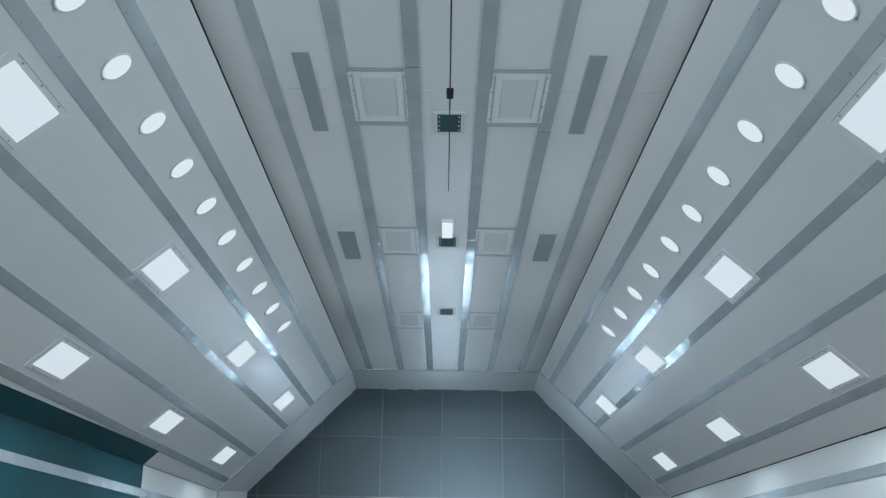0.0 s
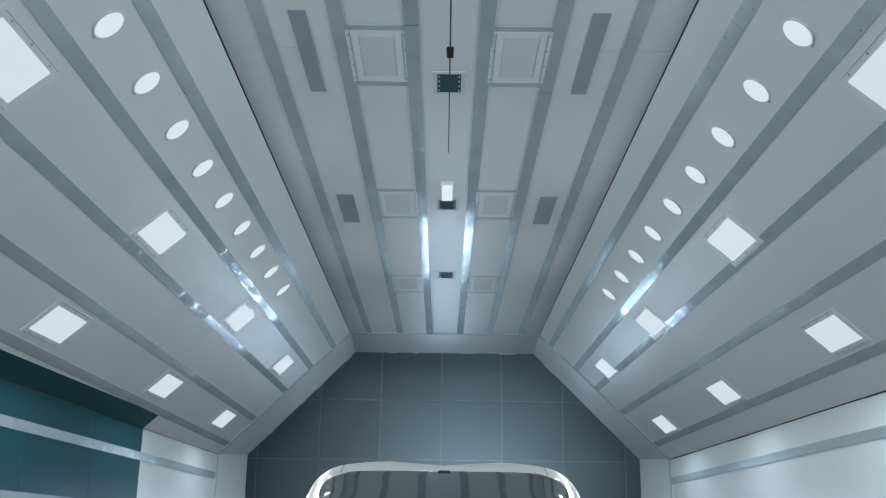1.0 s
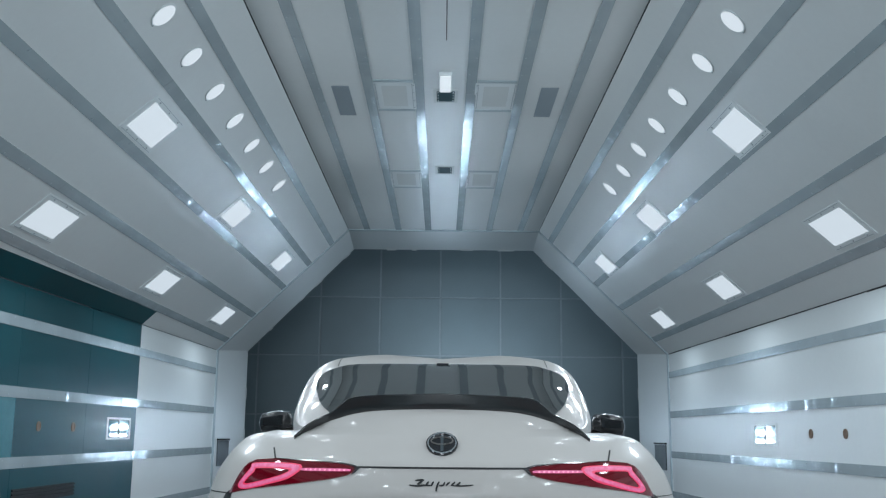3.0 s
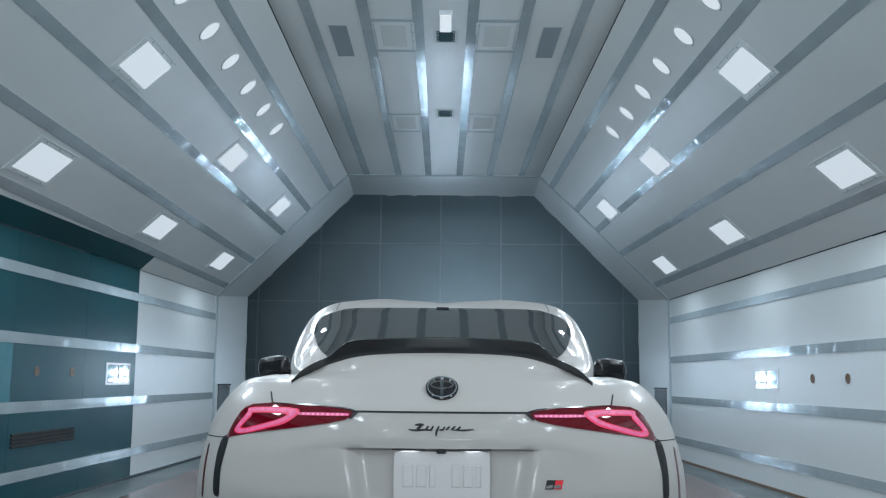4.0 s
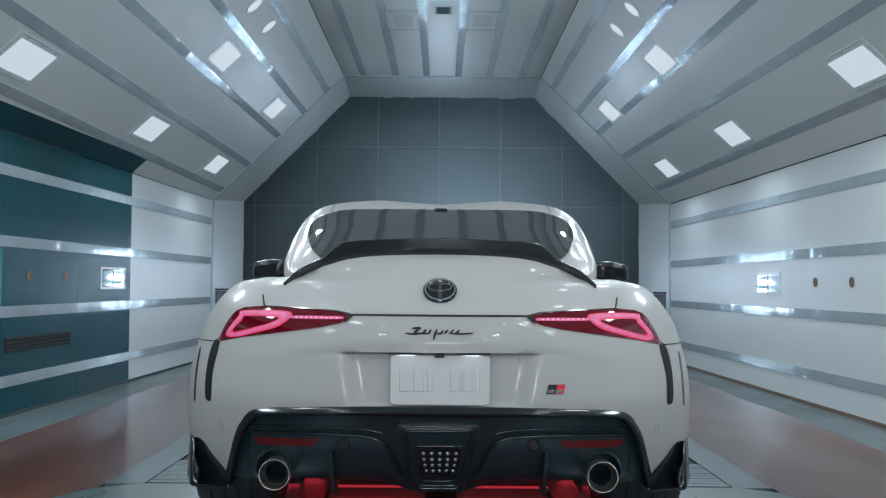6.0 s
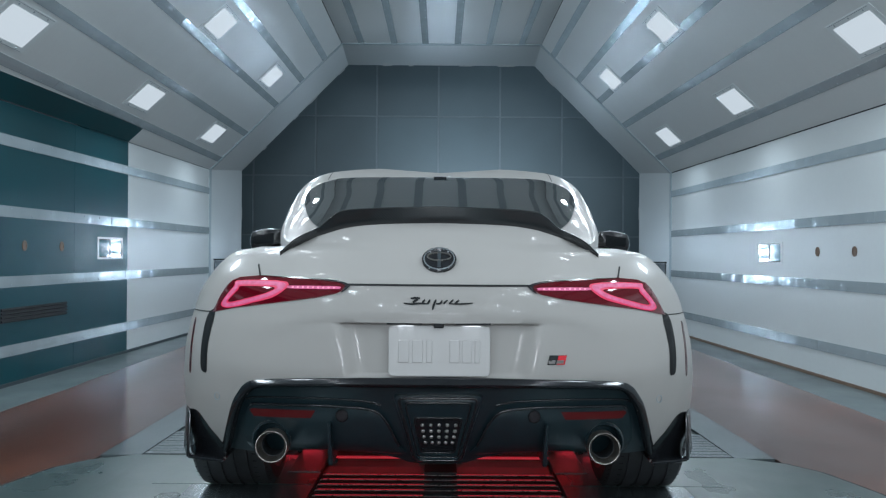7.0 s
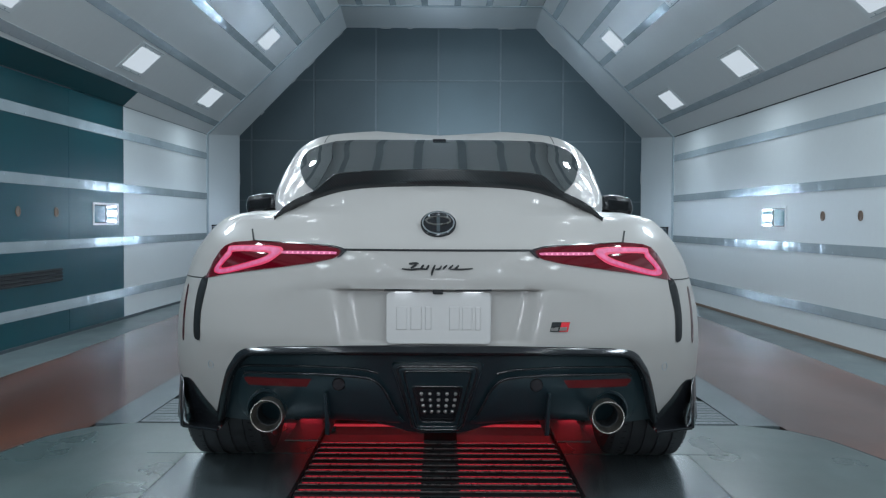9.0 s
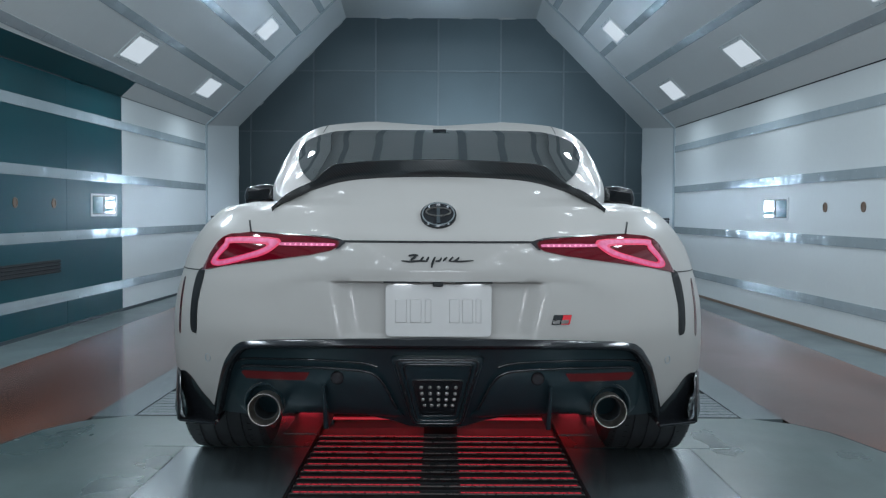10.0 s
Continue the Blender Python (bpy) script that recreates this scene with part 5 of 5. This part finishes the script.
# exhausts
for side in (-1, 1):
    c = Vector((side * 0.514, 0.180, 0.296))
    seg, prof = 48, [(0.0355, 0.30), (0.0360, 0.040), (0.0370, 0.034), (0.0405, 0.022), (0.0440, 0.007), (0.0462, 0.001), (0.0474, 0.001), (0.0484, 0.006), (0.0482, 0.02), (0.0475, 0.16)]
    bm = bmesh.new()
    rr = [[bm.verts.new(c + Vector((r * math.cos(k * math.tau / seg), d, r * math.sin(k * math.tau / seg)))) for k in range(seg)] for r, d in prof]
    for a, b in zip(rr, rr[1:]):
        for k in range(seg):
            bm.faces.new((a[k], a[(k + 1) % seg], b[(k + 1) % seg], b[k]))
    pipe = part("exhaust", bm, PIPE, car, "round steel exhaust pipe", smooth=40)
    bm = bmesh.new()
    ring(bm, c + Vector((0, 0.036, 0)), (0, 1, 0), 0.0345, 0.0357, 0.23, 40)
    disc(bm, c + Vector((0, 0.26, 0)), (0, 1, 0), 0.0344, 0.01, 40)
    part("bore", bm, DARK, pipe, "black bore")
    bm = bmesh.new()
    ring(bm, c + Vector((0, -0.0015, 0)), (0, 1, 0), 0.0470, 0.0486, 0.006, 48)
    part("rim", bm, RIMSTEEL, pipe, "bright polished rim", smooth=30)
    bm = bmesh.new()
    rr = []
    for r, d in ((0.050, 0.12), (0.051, 0.052), (0.055, 0.045), (0.060, 0.052), (0.061, 0.14)):
        rr.append([bm.verts.new(c + Vector((side * 0.009 + r * math.cos(k * math.tau / seg), d, 0.012 + r * math.sin(k * math.tau / seg)))) for k in range(seg)])
    for a, b in zip(rr, rr[1:]):
        for k in range(seg):
            bm.faces.new((a[k], a[(k + 1) % seg], b[(k + 1) % seg], b[k]))
    shroud = part("shroud", bm, SATIN, pipe, "dark mesh shroud", smooth=40)
    bm = bmesh.new()
    for j in range(4):
        for k in range(40):
            a = (k + 0.5 * (j % 2)) * math.tau / 40
            d = Vector((math.cos(a), 0, math.sin(a)))
            base = c + Vector((side * 0.009, 0.058 + 0.011 * j, 0.012)) + d * 0.0602
            disc(bm, base, d, 0.0034, 0.0012, 6, 0.0022)
    part("knurling", bm, RIMSTEEL, shroud, "fine raised mesh pattern", kind="stuff")

# centre frame with the reversing lamp
bm = bmesh.new()


def frame_ring(bm, a, b, off_a, off_b):
    va = [bm.verts.new((x, diff(x, z) - off_a, z)) for x, z in a]
    vb = [bm.verts.new((x, diff(x, z) - off_b, z)) for x, z in b]
    for k in range(len(a)):
        j = (k + 1) % len(a)
        bm.faces.new((va[k], va[j], vb[j], vb[k]))


def trap(wt, wb, zt, zb, r=0.012):
    base = [(-wt, zt), (wt, zt), (wb, zb), (-wb, zb)]
    out = []
    for i in range(4):
        p, c, n = Vector((*base[i - 1], 0)), Vector((*base[i], 0)), Vector((*base[(i + 1) % 4], 0))
        a, b = c + (p - c).normalized() * r, c + (n - c).normalized() * r
        for s in range(5):
            t = s / 4
            q = a * (1 - t) ** 2 + c * 2 * t * (1 - t) + b * t * t
            out.append((q.x, q.y))
    return out


frames = [(trap(0.140, 0.078, 0.472, 0.240, 0.02), -0.004), (trap(0.134, 0.074, 0.468, 0.244, 0.02), 0.020), (trap(0.108, 0.064, 0.452, 0.254, 0.016), 0.024), (trap(0.102, 0.062, 0.447, 0.258, 0.015), 0.016),
          (trap(0.078, 0.053, 0.400, 0.272, 0.012), 0.012), (trap(0.070, 0.050, 0.392, 0.276, 0.010), 0.002)]
for (a, oa), (b, ob_) in zip(frames, frames[1:]):
    frame_ring(bm, a, b, oa, ob_)
centre = part("centre_frame", bm, SATIN, diffuser, "black trapezoid centre frame", smooth=40)
bead("frame_edge", trap(0.121, 0.070, 0.461, 0.248, 0.02), 0.0205, 0.0048, centre, "rounded gloss edge", closed=True)
bead("frame_edge", trap(0.100, 0.061, 0.4455, 0.259, 0.014), 0.0155, 0.0030, centre, "rounded gloss edge", closed=True)
bead("frame_edge", trap(0.074, 0.0515, 0.396, 0.274, 0.012), 0.009, 0.0028, centre, "rounded gloss edge", closed=True)
skin("lamp_panel", trap(0.070, 0.050, 0.392, 0.276, 0.010), 0.0025, GLOSS, centre, "gloss black lamp panel", depth=diff, step=0.02, thick=0.004)
for j, (z, n_w) in enumerate(((0.371, 0.051), (0.351, 0.049), (0.331, 0.046), (0.311, 0.0415))):
    for k in range(5):
        x = 0.003 + n_w * (k - 2) / 2
        bm = bmesh.new()
        bmesh.ops.create_uvsphere(bm, u_segments=10, v_segments=6, radius=0.0058)
        for v in bm.verts:
            v.co = Vector((v.co.x, v.co.y * 0.6, v.co.z)) + Vector((x, diff(x, z) - 0.004, z))
        part("reflector_cup", bm, RIMSTEEL, centre, "small silver lamp cup", smooth=True)

# black corner winglets
for side in (-1, 1):
    skin("corner_trim", curve([(0.805, 0.360), (0.83, 0.364), (0.868, 0.348), (0.895, 0.30), (0.895, 0.202), (0.73, 0.202), (0.705, 0.24), (0.716, 0.272), (0.755, 0.312), (0.785, 0.345)], 3), 0.006, GLOSS, car, "black bumper corner", side=side, thick=0.03)
    bm = bmesh.new()
    hexa(bm, [(side * 0.838, 0.48, 0.352), (side * 0.848, 0.48, 0.352), (side * 0.902, 0.67, 0.372), (side * 0.892, 0.67, 0.372),
              (side * 0.842, 0.48, 0.200), (side * 0.852, 0.48, 0.200), (side * 0.912, 0.67, 0.200), (side * 0.902, 0.67, 0.200)])
    bmesh.ops.bevel(bm, geom=bm.edges[:], offset=0.003, segments=2, profile=0.5, affect="EDGES")
    wing = part("winglet", bm, GLOSS, car, "gloss black upright winglet", smooth=40)
    bm = bmesh.new()
    hexa(bm, [(side * 0.715, 0.42, 0.196), (side * 0.846, 0.48, 0.196), (side * 0.905, 0.67, 0.196), (side * 0.72, 0.64, 0.196),
              (side * 0.715, 0.42, 0.205), (side * 0.846, 0.48, 0.205), (side * 0.905, 0.67, 0.205), (side * 0.72, 0.64, 0.205)])
    bmesh.ops.bevel(bm, geom=bm.edges[:], offset=0.002, segments=2, profile=0.5, affect="EDGES")
    part("foot", bm, GLOSS, wing, "gloss black foot plate", smooth=40)

# underbody
bm = bmesh.new()
box(bm, -0.60, 0.60, 1.0, 4.1, 0.16, 0.30)
part("underbody", bm, SATIN, car, "dark underbody tray")
bm = bmesh.new()
box(bm, -0.80, 0.80, 1.40, 3.05, 0.15, 0.30)
part("sill", bm, SATIN, car, "dark sill")

# wheels


def wheel(x, y, r, width):
    w = new("wheel")
    w.parent = car
    tagged(w, "black alloy wheel with low-profile tyre")
    w.location = (x, y, r)
    seg = 72
    h = width / 2
    prof = [(-h * 0.86, r * 0.70), (-h, r * 0.80), (-h * 0.98, r * 0.92), (-h * 0.86, r * 0.985)]
    grooves = (-0.52, -0.17, 0.17, 0.52)
    for g in grooves:
        prof += [(h * (g - 0.055), r), (h * (g - 0.045), r - 0.007), (h * (g + 0.045), r - 0.007), (h * (g + 0.055), r)]
    prof += [(h * 0.86, r * 0.985), (h * 0.98, r * 0.92), (h, r * 0.80), (h * 0.86, r * 0.70)]
    bm = bmesh.new()
    rows_ = []
    for k in range(seg):
        a = k * math.tau / seg
        rows_.append([bm.verts.new((px, pr * math.cos(a), pr * math.sin(a))) for px, pr in prof])
    for k in range(seg):
        a, b = rows_[k], rows_[(k + 1) % seg]
        for i in range(len(prof) - 1):
            bm.faces.new((a[i], a[i + 1], b[i + 1], b[i]))
    tyre = part("tyre", bm, TYRE, w, "black tyre with tread grooves", smooth=30)
    bm = bmesh.new()
    for k in range(60):
        a = k * math.tau / 60
        for s in (-1, 1):
            pa = Vector((s * h * 0.60, (r + 0.0002) * math.cos(a), (r + 0.0002) * math.sin(a)))
            pb = Vector((s * h * 0.93, (r * 0.965) * math.cos(a + 0.05), (r * 0.965) * math.sin(a + 0.05)))
            bar(bm, pa, pb, (0, math.cos(a), math.sin(a)), 0.004, 0.0008)
    part("sipes", bm, GASKET, tyre, "fine tread sipes", kind="stuff")
    bm = bmesh.new()
    out = 1 if x > 0 else -1
    ring(bm, (out * h * 0.80, 0, 0), (out, 0, 0), r * 0.62, r * 0.705, 0.012, 48)
    for k in range(10):
        a = k * math.tau / 10
        d = Vector((0, math.cos(a), math.sin(a)))
        bar(bm, Vector((out * h * 0.72, 0, 0)) + d * 0.03, Vector((out * h * 0.80, 0, 0)) + d * r * 0.64, (out, 0, 0), 0.022, 0.012)
    disc(bm, (out * h * 0.70, 0, 0), (out, 0, 0), 0.05, 0.02, 24)
    part("rim", bm, GLOSS, w, "dark alloy rim", smooth=30)
    bm = bmesh.new()
    disc(bm, (-out * h * 0.7, 0, 0), (out, 0, 0), r * 0.70, 0.02, 40)
    part("brake_disc", bm, PIPE, w, "steel brake disc")


for side in (-1, 1):
    wheel(side * 0.757, ARCH_Y, ARCH_Z, 0.285)
    wheel(side * 0.775, 3.454, ARCH_Z, 0.255)
    for ay in (ARCH_Y, 3.454):
        bm = bmesh.new()
        n = 30
        f = 1.0 if ay < 2 else 0.96
        rr = []
        for k in range(n + 1):
            a = math.pi * k / n * 1.1 - 0.15
            rr.append([bm.verts.new((side * x * f, ay + r * math.cos(a), max(0.17, ARCH_Z + r * math.sin(a)))) for r, x in ((0.352, 0.60), (0.352, 0.85), (0.380, 0.85), (0.380, 0.60))])
        for p, q in zip(rr, rr[1:]):
            for k in range(4):
                bm.faces.new((p[k], p[(k + 1) % 4], q[(k + 1) % 4], q[k]))
        part("arch_liner", bm, SATIN, car, "black wheel arch liner", smooth=40)

# door mirrors
for side in (-1, 1):
    bm = bmesh.new()
    bmesh.ops.create_cube(bm, size=1)
    bmesh.ops.subdivide_edges(bm, edges=bm.edges[:], cuts=4, use_grid_fill=True)
    for v in bm.verts:
        q = v.co * 2
        s = q.normalized() * 0.55 + q * 0.45
        s.x *= 1.0
        v.co = Vector((side * (0.992 + 0.100 * s.x), 2.78 + 0.06 * s.y - 0.008 * s.x, 0.976 + 0.062 * s.z - 0.014 * s.x + 0.012 * (s.x < 0) * s.x))
    mirror = part("door_mirror", bm, GLOSS, car, "gloss black door mirror", smooth=60)
    bm = bmesh.new()
    hexa(bm, [(side * 0.80, 2.76, 0.918), (side * 0.98, 2.765, 0.945), (side * 0.98, 2.81, 0.945), (side * 0.80, 2.83, 0.918),
              (side * 0.80, 2.76, 0.935), (side * 0.98, 2.765, 0.962), (side * 0.98, 2.81, 0.962), (side * 0.80, 2.83, 0.935)])
    part("stalk", bm, GLOSS, mirror, "black mirror stalk")
    bm = bmesh.new()
    c = Vector((side * 1.005, 2.716, 0.983))
    rim_ = ((-0.060, -0.034), (0.056, -0.034), (0.056, 0.010), (-0.060, 0.028))
    hexa(bm, [c + Vector((side * a, 0.036 * a + 0.113 * b, b)) for a, b in rim_] + [c + Vector((side * a, 0.03, b)) for a, b in rim_])
    part("mirror_glass", bm, DIMMIRROR, mirror, "near-black mirror glass, dark reflection put into its colour")

# ---------------------------------------------------------------- floor plates, gratings and red tubes


def floor_plate(x0, x1, y0, y1, top=0.004, material=PLATE, label="worn pale steel floor plate"):
    bm = bmesh.new()
    box(bm, x0, x1, y0, y1, -0.012, top)
    bmesh.ops.bevel(bm, geom=[e for e in bm.edges if e.verts[0].co.z > 0 and e.verts[1].co.z > 0], offset=0.002, segments=1, profile=0.5, affect="EDGES")
    return part("floor_plate", bm, material, floor, label)


for side in (-1, 1):
    for y0, y1 in ((-5.2, -2.2), (-2.197, 0.925)):
        floor_plate(*sorted((side * 0.475, side * 0.945)), y0, y1)
    # the darker material puts the car's shade into this plate's colour
    floor_plate(*sorted((side * 0.475, side * 1.10)), 0.928, 1.468, 0.005, CONCRETE, "grey steel floor plate under the tyre")
    edge = [(1.33, 1.468), (1.49, 1.361), (1.582, 1.204), (1.625, 1.028), (1.664, 0.842), (1.72, 0.40), (1.80, -0.6), (1.86, -2.2), (1.88, -5.2)]
    for name, out, top, mat, lab in (("joint", 0.012, 0.0016, GASKET, "thin dark floor joint"), ("floor_plate", 0.0, 0.003, CONCRETE, "stained grey concrete floor plate")):
        bm = bmesh.new()
        ring_ = [(0.948, -5.2), (0.948, 1.468)] + [(x + out, y + out * 0.3) for x, y in edge]
        lo, hi = [[bm.verts.new((side * x, y, z)) for x, y in ring_] for z in (-0.0125, top)]
        bm.faces.new(hi)
        bm.faces.new(lo[::-1])
        for k in range(len(ring_)):
            bm.faces.new((lo[k], lo[(k + 1) % len(ring_)], hi[(k + 1) % len(ring_)], hi[k]))
        part(name, bm, mat, floor, lab)
    g = thing("floor_grille", "steel slotted drain grille let into the floor", "grille", "floor grilles", (side * 1.20, 1.76, 0))
    bm = bmesh.new()
    box(bm, -0.103, 0.103, -0.276, 0.276, -0.012, 0.0005)
    part("tray", bm, GASKET, g, "dark tray")
    for k in range(9):
        bm = bmesh.new()
        box(bm, -0.10, 0.10, -0.27 + 0.061 * k, -0.27 + 0.061 * k + 0.051, 0.0, 0.004)
        part("slat", bm, PLATE, g)

g = thing("floor_grating", "long black slatted grating over a red-lit pit", "grating", "", (0, 0, 0))
bm = bmesh.new()
for x0, x1 in ((-0.475, -0.465), (0.465, 0.475)):
    box(bm, x0, x1, -1.2, 1.12, -0.011, 0.006)
part("frame", bm, GASKET, g, "black frame")
bm = bmesh.new()
box(bm, -0.464, 0.464, -1.2, 1.12, -0.0118, -0.0105)
part("tray", bm, GASKET, g, "black tray")
for k in range(26):
    y = -1.0353 + 0.0851 * k
    if k < 25:
        bm = bmesh.new()
        box(bm, -0.462, 0.462, y + 0.033, y + 0.073, -0.004, 0.0060)
        bmesh.ops.bevel(bm, geom=[e for e in bm.edges if e.verts[0].co.z > 0 and e.verts[1].co.z > 0], offset=0.003, segments=1, profile=0.5, affect="EDGES")
        part("slat", bm, GASKET, g)
    bm = bmesh.new()
    box(bm, -0.462, 0.462, y - 0.0075, y - 0.0005, -0.004, 0.0070)
    part("nosing", bm, RIMSTEEL, g, "thin bright steel nosing")
    for x0, x1 in ((-0.455, -0.055), (0.075, 0.455)):
        bm = bmesh.new()
        box(bm, x0, x1, y + 0.021, y + 0.0265, -0.0104, 0.003)
        part("red_strip", bm, REDSTRIP, g, "dim red dashed light strip")

# pale plates added so that the tubes' red light shows on the floor
floor_plate(-0.46, 0.46, 1.125, 2.3, 0.002, PALE, "pale floor plate added to show red light under the car")
for side in (-1, 1):
    floor_plate(*sorted((side * 0.478, side * 0.61)), 1.13, 2.3, 0.008, PALE, "pale floor plate lit red beside the tyre")
bm = bmesh.new()
box(bm, -0.056, 0.076, 1.125, 2.3, 0.002, 0.009)
part("cover_strip", bm, GASKET, floor, "black cover strip along the middle")
# the pair on blocks is out of sight, added to light the floor red
TUBES = ((1.34, 0.006, 0.024, REDTUBE, 0.46, 0.07, "pair of thin glowing red tube lights lying under the car"),
         (1.56, 0.014, 0.105, REDBACK, 0.64, 0.07, "pair of unseen red tube lights added to light the floor"),
         (1.60, 0.012, 0.030, REDSHORT, 0.72, 0.53, "pair of short glowing red tube lights beside the grating"))
for y_tube, r_tube, z_tube, m_tube, far, near, lab in TUBES:
    t = thing("red_tube_light", lab, "light", "red tube lights", at=(0.01, y_tube, 0))
    for x0, x1 in ((-far, -near), (near, far)):
        bm = bmesh.new()
        disc(bm, (x0, 0, z_tube), (1, 0, 0), r_tube, x1 - x0, 16)
        part("tube", bm, m_tube, t, "glowing red tube")
        for xb in (x0 + 0.01, x1 - 0.01):
            bm = bmesh.new()
            box(bm, xb - 0.01, xb + 0.01, -0.012, 0.012, 0.0, z_tube - r_tube * 0.6)
            part("block", bm, GASKET, t)
